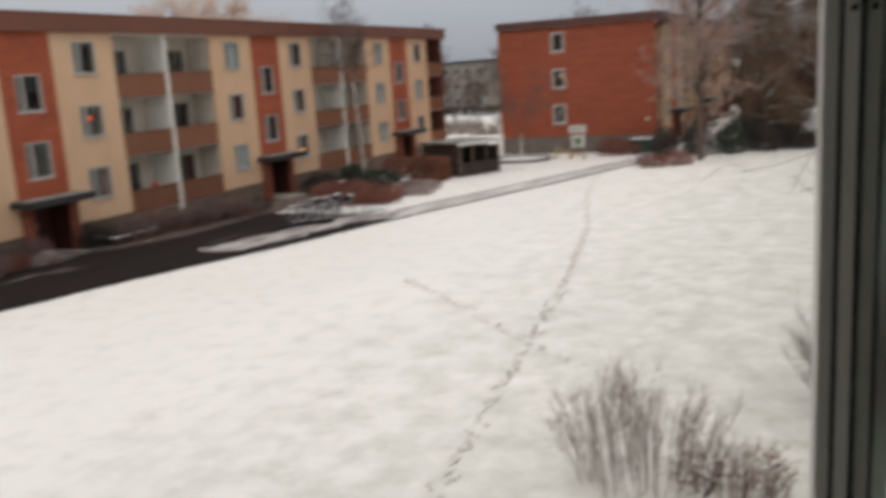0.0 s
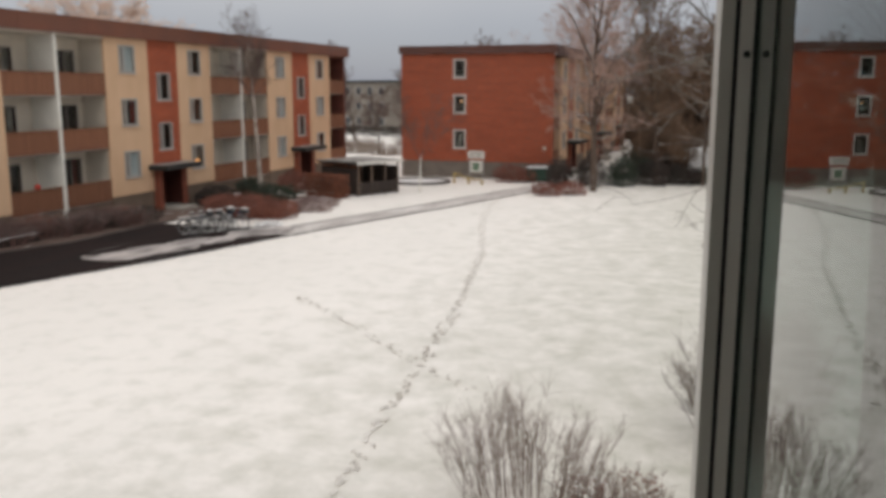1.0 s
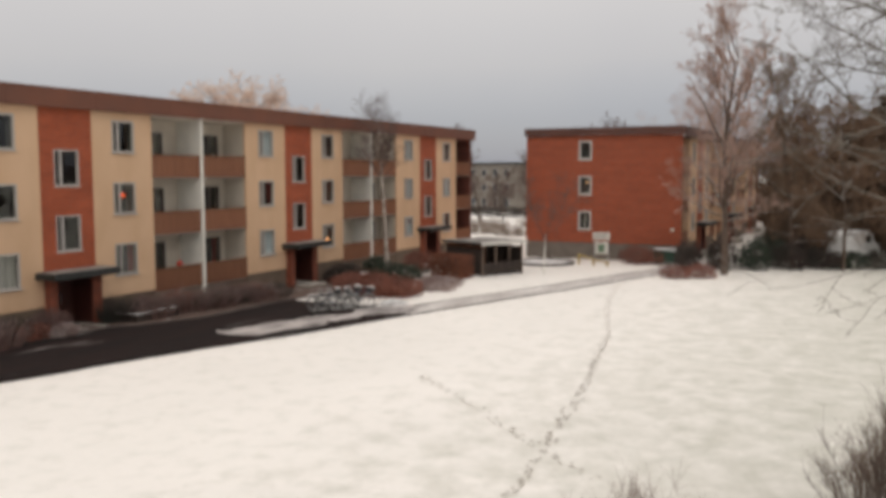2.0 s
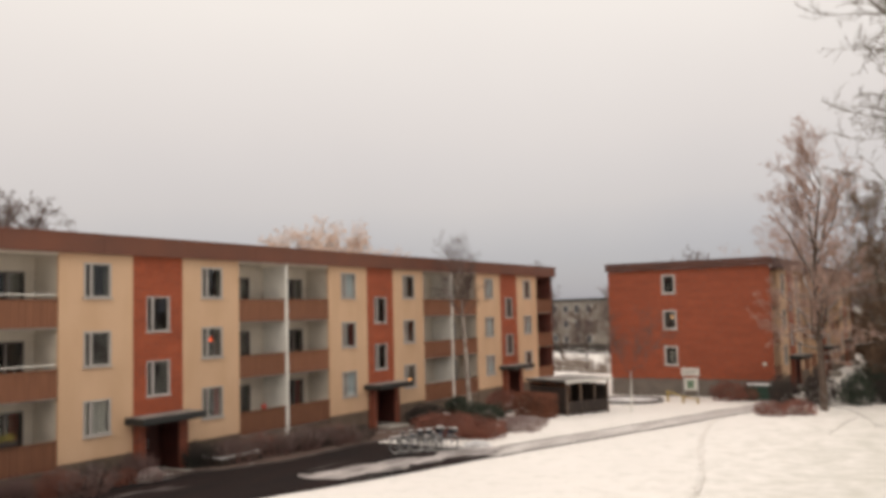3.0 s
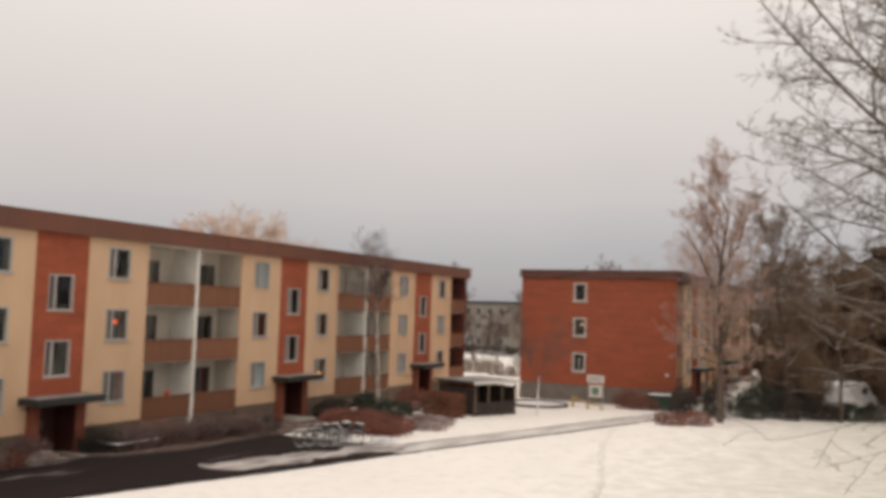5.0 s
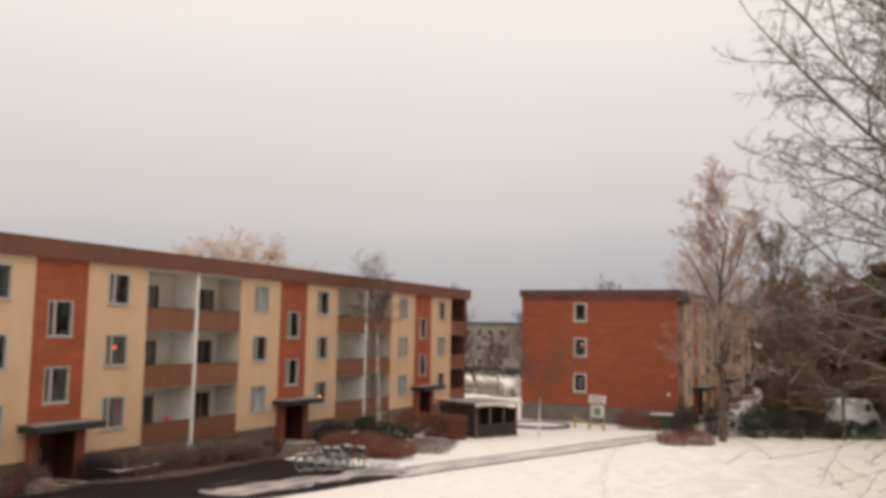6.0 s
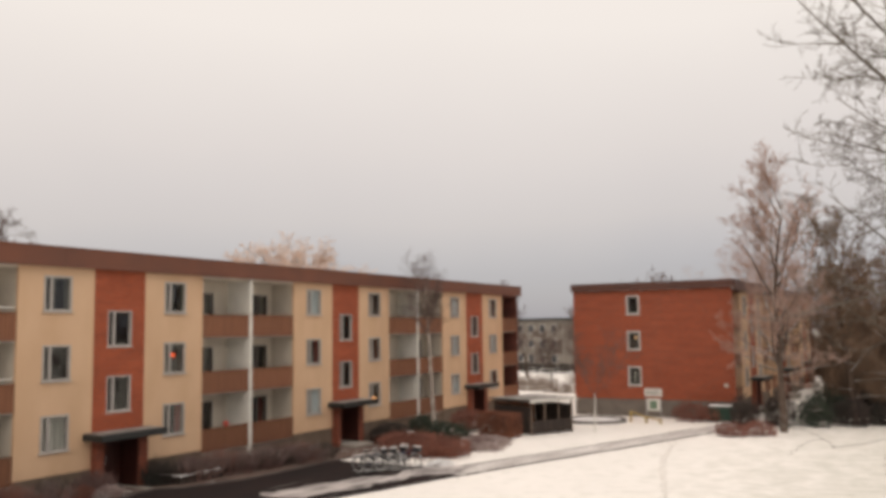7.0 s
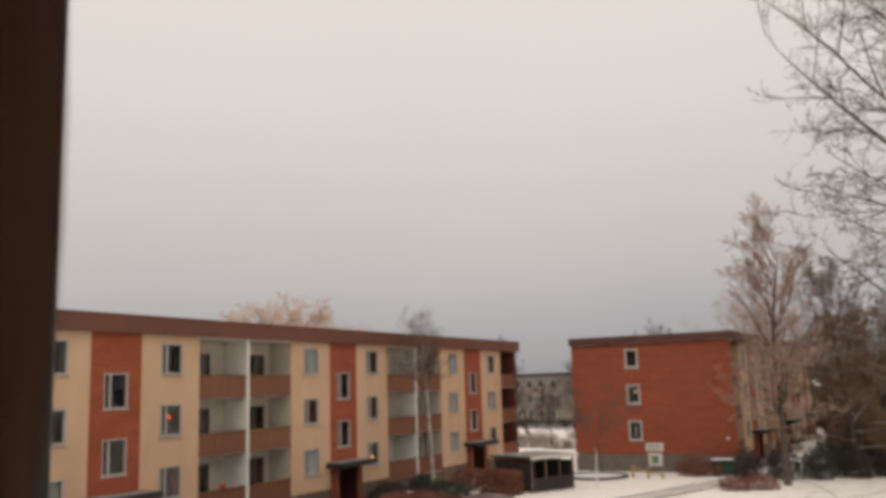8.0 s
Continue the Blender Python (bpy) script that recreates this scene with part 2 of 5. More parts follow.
M_WHITE = material("white_plaster", (0.61, 0.55, 0.465), 0.85, 0.06, 0.9, 40.0, 0.15, second=(0.52, 0.465, 0.39))
M_POST = material("white_painted_post", (0.78, 0.76, 0.70), 0.6, 0.05, 1.5, 30.0, 0.1)
M_SLAB = material("concrete_slab", (0.38, 0.35, 0.31), 0.9, 0.12, 1.0, 30.0, 0.3)
M_FRAME = material("grey_window_frame", (0.42, 0.39, 0.36), 0.5, 0.06, 2.0, 30.0, 0.1, per_object=0.08)
M_WFRAME = material("white_window_frame", (0.53, 0.50, 0.47), 0.5, 0.06, 2.0, 30.0, 0.1, per_object=0.05)
M_BLIND = material("pale_grey_blind", (0.50, 0.54, 0.56), 0.7, 0.05, 1.0, 30.0, 0.1, per_object=0.1)
M_NET = material("grey_net_curtain", (0.16, 0.155, 0.13), 0.9, 0.15, 2.0, 18.0, 0.3, stretch=(6, 6, 0.4), per_object=0.2)
M_CURTAIN = material("pale_curtain", (0.55, 0.52, 0.47), 0.9, 0.1, 2.0, 18.0, 0.4, stretch=(6, 6, 0.4), per_object=0.2)
M_REDCURTAIN = material("red_curtain", (0.32, 0.06, 0.05), 0.9, 0.15, 2.0, 18.0, 0.4, stretch=(6, 6, 0.4))
# near-black: the gloom of unlit rooms put into the colour
M_ROOM = material("room_darkness", (0.03, 0.027, 0.025), 0.9, 0.2, 0.8, 8.0, 0.0)
M_SHEDSNOW = material("thin_roof_snow", (0.34, 0.32, 0.30), 0.7, 0.08, 1.2, 14.0, 0.4, second=(0.13, 0.115, 0.105))
M_ROOF = material("roofing_felt", (0.05, 0.045, 0.042), 0.9, 0.2, 0.6, 12.0, 0.4, spots=((0.8, 0.8, 0.8), 0.55, 0.4))
M_DOOR = material("dark_red_door", (0.075, 0.02, 0.014), 0.5, 0.12, 2.0, 20.0, 0.2)
M_CANOPY = material("black_canopy_sheet", (0.022, 0.024, 0.024), 0.5, 0.12, 2.0, 20.0, 0.1)
M_GLASS = glass_material("window_glass")
M_SASHGLASS = glass_material("tinted_sash_glass", (0.13, 0.18, 0.165))
M_LAMP = glow_material("orange_paper_star", (1.0, 0.14, 0.05), 0.9)
M_WARM = glow_material("warm_lamp", (1.0, 0.42, 0.13), 2.2)
M_DIMLAMP = glow_material("dim_lamp", (0.9, 0.5, 0.25), 0.7)
M_RED = material("red_plastic", (0.55, 0.05, 0.03), 0.5, 0.08, 3.0, 20.0, 0.05)
M_BARK = material("brown_bark", (0.10, 0.068, 0.052), 0.95, 0.25, 3.0, 30.0, 0.8, stretch=(1, 1, 0.3), spots=((0.6, 0.6, 0.6), 0.33, 2.5))
M_TWIG = material("pinkish_brown_twigs", (0.47, 0.315, 0.262), 0.95, 0.2, 0.6, 10.0, 0.0, second=(0.36, 0.235, 0.19))
M_THICKET = material("brown_thicket_twigs", (0.15, 0.09, 0.055), 0.95, 0.25, 0.5, 10.0, 0.0, second=(0.085, 0.054, 0.034))
M_WOODTWIG = material("dull_brown_twigs", (0.21, 0.128, 0.082), 0.95, 0.25, 0.5, 10.0, 0.0, second=(0.13, 0.08, 0.052))
M_BIRCH = material("birch_bark", (0.48, 0.43, 0.38), 0.85, 0.15, 1.5, 25.0, 0.4, second=(0.2, 0.16, 0.135), stretch=(1, 1, 2.5))
M_BIRCHTWIG = material("dark_birch_twigs", (0.15, 0.10, 0.085), 0.95, 0.2, 0.6, 10.0, 0.0)
M_NEARBARK = snowy_bark("grey_bark", (0.135, 0.110, 0.084), (0.10, 0.082, 0.062), 0.32)
M_SNOWBARK = snowy_bark("brown_snowy_bark", (0.115, 0.08, 0.06), (0.08, 0.055, 0.042), 0.7)
M_WILLOW = material("yellow_willow_twigs", (0.78, 0.61, 0.50), 0.95, 0.2, 0.3, 6.0, 0.0, second=(0.66, 0.50, 0.41))
M_SHRUB = material("grey_brown_whips", (0.27, 0.215, 0.18), 0.95, 0.25, 1.0, 14.0, 0.0, second=(0.2, 0.14, 0.115))
M_REDSHRUB = material("russet_twigs", (0.25, 0.095, 0.065), 0.95, 0.3, 0.9, 12.0, 0.0, second=(0.15, 0.06, 0.045))
M_RUSSET = material("withered_russet_leaves", (0.26, 0.10, 0.058), 0.95, 0.3, 0.9, 12.0, 0.0, second=(0.17, 0.065, 0.04))
M_PALETWIG = material("pale_snowy_twigs", (0.33, 0.27, 0.225), 0.95, 0.25, 0.8, 10.0, 0.0, second=(0.2, 0.15, 0.12))
M_DARKSHRUB = material("dark_hedge_leaves", (0.03, 0.03, 0.024), 0.9, 0.3, 0.7, 10.0, 0.0, second=(0.045, 0.028, 0.024))
M_GREEN = material("evergreen_leaves", (0.035, 0.05, 0.03), 0.85, 0.3, 0.9, 10.0, 0.0, second=(0.02, 0.03, 0.02))
M_PINE = material("pine_needles", (0.085, 0.052, 0.032), 0.9, 0.3, 0.6, 8.0, 0.0, second=(0.12, 0.07, 0.043))
M_FROST = material("snow_dusted_twigs", (0.42, 0.35, 0.33), 0.95, 0.25, 1.2, 14.0, 0.0, second=(0.2, 0.12, 0.11))
M_DARKWOOD = material("dark_weathered_boards", (0.045, 0.031, 0.025), 0.8, 0.2, 1.5, 20.0, 0.3, stretch=(5, 5, 0.6), per_object=0.2)
M_POSTWOOD = material("brown_weathered_posts", (0.17, 0.12, 0.09), 0.8, 0.2, 1.5, 20.0, 0.3, stretch=(5, 5, 0.6), per_object=0.2)
M_GREENBOX = material("dark_green_plastic", (0.02, 0.06, 0.04), 0.6, 0.1, 1.5, 20.0, 0.1)
M_SIGN = material("pale_sign_sheet", (0.62, 0.60, 0.55), 0.5, 0.06, 2.0, 20.0, 0.1)
M_YELLOW = material("yellow_paint", (0.46, 0.33, 0.11), 0.6, 0.1, 2.0, 20.0, 0.1)
M_STEEL = material("galvanised_steel", (0.42, 0.42, 0.42), 0.45, 0.1, 3.0, 30.0, 0.1, metal=0.6)
M_RUBBER = material("black_rubber", (0.02, 0.02, 0.02), 0.8, 0.1, 3.0, 30.0, 0.1)
M_ALU = material("grey_aluminium_sash", (0.60, 0.585, 0.55), 0.45, 0.04, 1.2, 60.0, 0.05, second=(0.55, 0.535, 0.50), stretch=(1, 1, 0.15))
M_GASKET = material("black_gasket", (0.012, 0.012, 0.014), 0.6, 0.1, 3.0, 40.0, 0.1)
M_BROWNFRAME = material("dark_brown_wood", (0.035, 0.018, 0.012), 0.6, 0.15, 2.0, 25.0, 0.2, stretch=(6, 6, 0.5))
M_PARQUET = material("oak_parquet", (0.42, 0.29, 0.18), 0.5, 0.12, 1.5, 20.0, 0.1)
M_INNER = material("painted_room_wall", (0.76, 0.74, 0.70), 0.9, 0.05, 0.6, 30.0, 0.1)
M_FARWALL = material("pale_far_render", (0.23, 0.205, 0.175), 0.9, 0.08, 0.5, 20.0, 0.1)
M_CARPAINT = material("white_car_paint", (0.72, 0.72, 0.72), 0.3, 0.04, 1.0, 20.0, 0.0)


# ---- building helpers ----
def part(name, bm, mat, parent=None, label="", smooth=False):
    """Links a bmesh as one mesh object under a thing or under a part."""
    me = bpy.data.meshes.new(name)
    bm.to_mesh(me)
    bm.free()
    me.materials.append(mat)
    if smooth:
        for p in me.polygons:
            p.use_smooth = True
    ob = new(name, me)
    ob.parent = parent
    if label:
        ob["label"] = label
    return ob


def shared(name, me, parent, m=None):
    """Another object on the same mesh."""
    ob = new(name, me)
    ob.parent = parent
    if m is not None:
        ob.matrix_basis = m
    return ob


def box(bm, a, b, bevel=0.0):
    """A box between two corners, its edges broken by bevel."""
    lo, hi = [min(p, q) for p, q in zip(a, b)], [max(p, q) for p, q in zip(a, b)]
    made = bmesh.ops.create_cube(bm, size=1.0, matrix=Matrix.Translation([(p + q) / 2 for p, q in zip(lo, hi)]) @ Matrix.Diagonal([q - p for p, q in zip(lo, hi)] + [1]))
    if bevel:
        edges = {e for v in made["verts"] for e in v.link_edges}
        bmesh.ops.bevel(bm, geom=list(edges), offset=bevel, segments=1, affect="EDGES")
    return bm


def boxes(*pairs, bevel=0.0):
    bm = bmesh.new()
    for a, b in pairs:
        box(bm, a, b, bevel)
    return bm


def thing(name, at=(0, 0, 0), turn=0.0, label="", category="", group="", kind=""):
    ob = new(name)
    ob.matrix_basis = pose(*at, 0, 0, turn)
    return tagged(ob, label, category, group, kind)


def tube_mesh(name, strands, sides=4):
    """One mesh of tapered tubes. strands: lists of (point, radius)."""
    verts, faces = [], []
    for strand in strands:
        pts = [Vector(p) for p, r in strand]
        rings = []
        for i, (p, r) in enumerate(strand):
            d = (pts[min(i + 1, len(pts) - 1)] - pts[max(i - 1, 0)])
            d = d.normalized() if d.length > 1e-6 else Vector((0, 0, 1))
            u = d.cross(Vector((0.31, 0.87, 0.39))).normalized()
            v = d.cross(u)
            rings.append(len(verts))
            for k in range(sides):
                a = 2 * math.pi * k / sides
                verts.append(tuple(pts[i] + (u * math.cos(a) + v * math.sin(a)) * r))
        for s, e in zip(rings, rings[1:]):
            for k in range(sides):
                q = (k + 1) % sides
                faces.append((s + k, s + q, e + q, e + k))
        faces.append(tuple(rings[-1] + k for k in range(sides)))
    me = bpy.data.meshes.new(name)
    me.from_pydata(verts, [], faces)
    return me


def mesh_part(name, me, mat, parent=None, label="", smooth=True):
    me.materials.append(mat)
    if smooth:
        me.polygons.foreach_set("use_smooth", [True] * len(me.polygons))
    ob = new(name, me)
    ob.parent = parent
    if label:
        ob["label"] = label
    return ob


def ground_z(x, y):
    """The ground falls gently along the building."""
    z = -0.0085 * max(-20.0, min(y, 60.0))
    return z


# ---- ground ----
def snow_z(x, y):
    n = noise.noise(Vector((x * 0.13, y * 0.13, 0.3))) * 0.10 + noise.noise(Vector((x * 0.6, y * 0.6, 2.3))) * 0.02
    return ground_z(x, y) + n * min(1.0, max(0.0, (x - lawn_edge(y)) / 6.0))


LAWN = [(-60, 2.2), (-20, 4.4), (-8.1, 6.65), (-4.5, 7.45), (-2.5, 8.0), (2.1, 9.45), (4.1, 9.95), (12.1, 12.0), (16.3, 13.2), (21, 14.6), (27, 16.2), (36, 18.6), (60, 25.0)]
BED = [(-60, 1.5), (-14, 1.5), (0.6, 1.6), (2.1, 2.7), (4.65, 3.3), (9.0, 3.2), (12.0, 3.4), (13.2, 6.0), (15.0, 8.0), (20.0, 8.2), (24.0, 7.2), (31, 3.0)]


def along(line, y):
    for (a, p), (b, q) in zip(line, line[1:]):
        if y <= b:
            return p + (q - p) * (y - a) / (b - a)
    return line[-1][1]


def lawn_edge(y):
    return along(LAWN, y)


def ground():
    xs = [-900, -400, -200, -100, -60, -30] + [-12 + 0.75 * i for i in range(84)] + [70, 110, 200, 400, 900]
    ys = [-600, -300, -120, -60] + [-40 + 0.75 * i for i in range(134)] + [75, 100, 130, 180, 300, 600, 1500]
    verts = [(x, y, snow_z(x, y)) for y in ys for x in xs]
    w = len(xs)
    faces = [(j * w + i, j * w + i + 1, (j + 1) * w + i + 1, (j + 1) * w + i) for j in range(len(ys) - 1) for i in range(w - 1)]
    me = bpy.data.meshes.new("ground")
    me.from_pydata(verts, [], faces)
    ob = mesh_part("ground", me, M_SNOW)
    tagged(ob, "snow-covered lawn and ground, trodden and thin in places, tree shade in its colour", "snow ground", kind="structure")


def strip(name, left, right, y0, y1, lift, mat, label, category, ragged=0.0, step=0.16):
    """A sheet laid on the ground between two lines that give x for each y."""
    n, across = int((y1 - y0) / step) + 1, 9
    verts, faces = [], []
    for j in range(n + 1):
        y = y0 + (y1 - y0) * j / n
        a, b = left(y), right(y)
        a += ragged * (noise.noise(Vector((y * 0.55, 5.0, 0))) + 0.35 * noise.noise(Vector((y * 2.3, 6.0, 0))))
        b += ragged * (noise.noise(Vector((y * 0.55, 9.0, 0))) + 0.35 * noise.noise(Vector((y * 2.3, 8.0, 0))))
        for i in range(across):
            x = a + (b - a) * i / (across - 1)
            verts.append((x, y, ground_z(x, y) + lift))
    for j in range(n):
        for i in range(across - 1):
            s = j * across + i
            faces.append((s, s + 1, s + across + 1, s + across))
    me = bpy.data.meshes.new(name)
    me.from_pydata(verts, [], faces)
    return tagged(mesh_part(name, me, mat), label, category, kind="structure")


def kerb(y0, y1, offset, width, height, line=LAWN):
    """A low edging along the lawn or the bed, a real step."""
    bm = bmesh.new()
    rows, n = [], int((y1 - y0) / 0.6)
    for j in range(n + 1):
        y = y0 + (y1 - y0) * j / n
        x = along(line, y) + offset + 0.06 * noise.noise(Vector((y * 0.5, 1.0, 0)))
        z = ground_z(x, y)
        wdt = width * (0.75 + 0.5 * noise.noise(Vector((y * 0.9, 4.0, 0))))
        rows.append([bm.verts.new(p) for p in ((x - wdt / 2, y, z - 0.05), (x - wdt / 2, y, z + height), (x + wdt / 2, y, z + height), (x + wdt / 2, y, z - 0.05))])
    for a, b in zip(rows, rows[1:]):
        for k in range(3):
            bm.faces.new((a[k], a[k + 1], b[k + 1], b[k]))
    return bm


ground()
strip("road", lambda y: along(BED, y), lambda y: lawn_edge(y) - 0.1, -58, 11.0, 0.02, M_ASPHALT, "wet dark asphalt drive with slush and snow patches", "drive", 0.15)
strip("pavement", lambda y: lawn_edge(y) - 2.2, lambda y: lawn_edge(y) - 0.15, 9.5, 40, 0.028, M_SLUSH, "narrow slushy path with wheel tracks through the snow", "path", 0.12)
strip("planting_bed", lambda y: 0.05, lambda y: along(BED, y) - 0.05, -12, 24, 0.035, M_SOIL, "dark planting bed with patches of snow", "planting bed", 0.2)
strip("slush_bank", lambda y: lawn_edge(y) - 3.0, lambda y: lawn_edge(y) - 1.2, 1.5, 12.0, 0.045, M_MOTTLED, "strip of grey slush along the drive", "slush", 1.0)
tagged(part("kerb", kerb(9, 36, -0.15, 0.20, 0.05), M_WETEDGE), "dark wet edging between path and lawn", "kerb", kind="structure")
tagged(part("kerb", kerb(12, 33, -2.15, 0.18, 0.04), M_WETEDGE), "dark wet edging on the far side of the path", "kerb", kind="structure")

tagged(part("kerb", kerb(-12, 12, 0.0, 0.14, 0.09, BED), M_BEDEDGE), "grey stone edging between drive and planting bed", "kerb", kind="structure")


def footprints():
    """Trodden prints: shallow rimmed hollows along two lines over the lawn."""
    line_a = [(24.6, -15.2), (23.9, -10.8), (23.35, -7.0), (22.4, -0.9), (20.5, 8.7), (18.9, 14.0), (17.7, 18.7), (15.75, 29.0)]
    line_b = [(17.4, -1.6), (19.4, -3.3), (21.5, -5.3), (23.35, -7.0), (24.9, -8.1), (26.2, -8.9)]
    rng = random.Random(4)
    verts, faces = [], []
    for line, step, size in ((line_a, 0.23, 0.62), (line_b, 0.2, 0.5), (line_a[:5], 0.5, 0.75)):
        side = 1
        for (x0, y0), (x1, y1) in zip(line, line[1:]):
            d = Vector((x1 - x0, y1 - y0, 0))
            for k in range(int(d.length / step)):
                p = Vector((x0, y0, 0)) + d * ((k + rng.uniform(-0.15, 0.15)) / (d.length / step))
                u = d.normalized()
                v = Vector((-u.y, u.x, 0))
                p += v * side * 0.07 + v * rng.gauss(0, 0.06) + u * rng.gauss(0, 0.08)
                if rng.random() < 0.06:
                    continue
                side = -side
                s = len(verts)
                z = snow_z(p.x, p.y)
                scale = size * rng.uniform(0.5, 1.3)
                for ring, lift in ((1.0, 0.028), (0.65, 0.018)):
                    for a in range(8):
                        w = math.pi * a / 4
                        q = p + (u * math.cos(w) * 0.17 + v * math.sin(w) * 0.075) * ring * scale * rng.uniform(0.85, 1.15)
                        verts.append((q.x, q.y, z + lift))
                for a in range(8):
                    b = (a + 1) % 8
                    faces.append((s + a, s + b, s + 8 + b, s + 8 + a))
                faces.append(tuple(s + 8 + a for a in range(8)))
    me = bpy.data.meshes.new("footprints")
    me.from_pydata(verts, [], faces)
    tagged(mesh_part("footprints", me, M_TROD, smooth=False), "line of trodden footprints across the snowy lawn", "footprints", kind="stuff")


M_TROD = material("trodden_snow", (0.50, 0.465, 0.415), 0.8, 0.25, 0.5, 20.0, 0.3, second=(0.74, 0.71, 0.67))
footprints()


# ---- apartment buildings ----
STOREY, TOP, BASE = 2.70, 9.03, 0.98


def window(parent, x, y0, y1, z0, z1, mat, split=0.0, blind=None, dressing=None, proud=0.03, bar=0.085):
    """A window in a wall that faces +x, its outer face at x: frame, panes, sill, and blind or curtain behind."""
    cuts = [y0 + bar, y1 - bar]
    if split:
        ym = y0 + (y1 - y0) * split
        cuts = [y0 + bar, ym - 0.05, ym + 0.05, y1 - bar]
    bm = wall_bays(y0, y1, z0, z1, [(p, q, z0 + bar, z1 - bar) for p, q in zip(cuts[::2], cuts[1::2])], 0.09 + proud, x + proud)
    frame_ob = part("window", bm, mat, parent)
    for a, b in zip(cuts[::2], cuts[1::2]):
        pane = part("pane", boxes(((x - 0.06, a, z0 + bar), (x - 0.05, b, z1 - bar))), M_GLASS, frame_ob)
        pane.visible_shadow = False
    part("sill", boxes(((x - 0.02, y0 - 0.06, z0 - 0.05), (x + 0.09, y1 + 0.06, z0 - 0.003)), bevel=0.01), mat, frame_ob)
    if blind:
        part("blind", boxes(((x - 0.12, y0 + 0.03, z0 + (z1 - z0) * (1 - blind)), (x - 0.10, y1 - 0.03, z1 - 0.03))), M_BLIND, frame_ob)
    if dressing:
        m, spans = dressing
        for a, b in spans:
            ya, yb = y0 + (y1 - y0) * a, y0 + (y1 - y0) * b
            bm = bmesh.new()
            n = 14
            top = [bm.verts.new((x - 0.16 + 0.025 * math.sin(i * 2.1), ya + (yb - ya) * i / n, z1 - 0.02)) for i in range(n + 1)]
            low = [bm.verts.new((x - 0.16 + 0.035 * math.sin(i * 2.1 + 0.4), ya + (yb - ya) * i / n, z0 + 0.05)) for i in range(n + 1)]
            for i in range(n):
                bm.faces.new((top[i], top[i + 1], low[i + 1], low[i]))
            bmesh.ops.solidify(bm, geom=bm.faces[:], thickness=0.006)
            part("curtain", bm, m, frame_ob)
    return frame_ob


def pierced(us, zs, holes, place, depth):
    """One connected slab on the grid us x zs without the cells in holes. place(u, z) gives the front point; depth is the way to its back."""
    bm = bmesh.new()
    grid = {}

    def vert(i, j):
        if (i, j) not in grid:
            grid[i, j] = bm.verts.new(place(us[i], zs[j]))
        return grid[i, j]

    for i in range(len(us) - 1):
        for j in range(len(zs) - 1):
            u, z = (us[i] + us[i + 1]) / 2, (zs[j] + zs[j + 1]) / 2
            if not any(h[0] < u < h[1] and h[2] < z < h[3] for h in holes):
                bm.faces.new((vert(i, j), vert(i + 1, j), vert(i + 1, j + 1), vert(i, j + 1)))
    made = bmesh.ops.extrude_face_region(bm, geom=bm.faces[:])
    bmesh.ops.translate(bm, verts=[v for v in made["geom"] if isinstance(v, bmesh.types.BMVert)], vec=depth)
    bmesh.ops.recalc_face_normals(bm, faces=bm.faces[:])
    return bm


def wall_bays(y0, y1, z0, z1, holes, thick=0.3, x=0.0):
    """A wall facing +x with its face at x, pierced by holes (y0, y1, z0, z1)."""
    us = sorted({y0, y1, *[h[0] for h in holes], *[h[1] for h in holes]})
    zs = sorted({z0, z1, *[h[2] for h in holes], *[h[3] for h in holes]})
    return pierced(us, zs, holes, lambda u, z: (x, u, z), (-thick, 0, 0))


def beige_bay(b, y0, y1, looks):
    w = 1.27
    yc = y0 + (y1 - y0) * 0.5
    wa, wb = yc - w / 2, yc + w / 2
    levels = [(3.28 - 1.40 + STOREY * k, 3.28 + STOREY * k) for k in range(3)]
    part("wall_panel", wall_bays(y0 + 0.01, y1 - 0.01, BASE, TOP, [(wa, wb, c, d) for c, d in levels], 0.13), M_BEIGE, b, "pale beige rendered wall panel")
    part("plinth", boxes(((-0.3, y0, -0.6), (-0.04, y1, BASE))), M_PLINTH, b)
    for k, (c, d) in enumerate(levels):
        kind = looks[k]
        blind = 1.0 if kind == "blind" else 0.0
        dressing = None
        if kind == "curtain":
            dressing = (M_NET, ((0.28, 0.5), (0.8, 0.98)))
        elif kind == "sheer":
            dressing = (M_CURTAIN, ((0.02, 0.98),))
        elif kind == "red":
            dressing = (M_REDCURTAIN, ((0.66, 0.97),))
        f = window(b, 0.0, wa, wb, c, d, M_FRAME, split=0.27, blind=blind, dressing=dressing)
        if kind == "star":
            bm = bmesh.new()
            bmesh.ops.create_icosphere(bm, subdivisions=1, radius=0.085)
            for v in bm.verts[:6]:
                v.co *= 1.7
            bmesh.ops.translate(bm, verts=bm.verts, vec=(-0.2, wa + 0.72, c + 0.85))
            part("paper_star", bm, M_LAMP, f, "glowing orange paper star lamp")
        if kind == "lamp":
            bm = bmesh.new()
            bmesh.ops.create_cone(bm, cap_ends=True, segments=10, radius1=0.13, radius2=0.07, depth=0.2, matrix=Matrix.Translation((-0.22, wa + 0.85, c + 0.42)))
            part("lamp_shade", bm, M_WARM, f, "lit warm lamp shade")


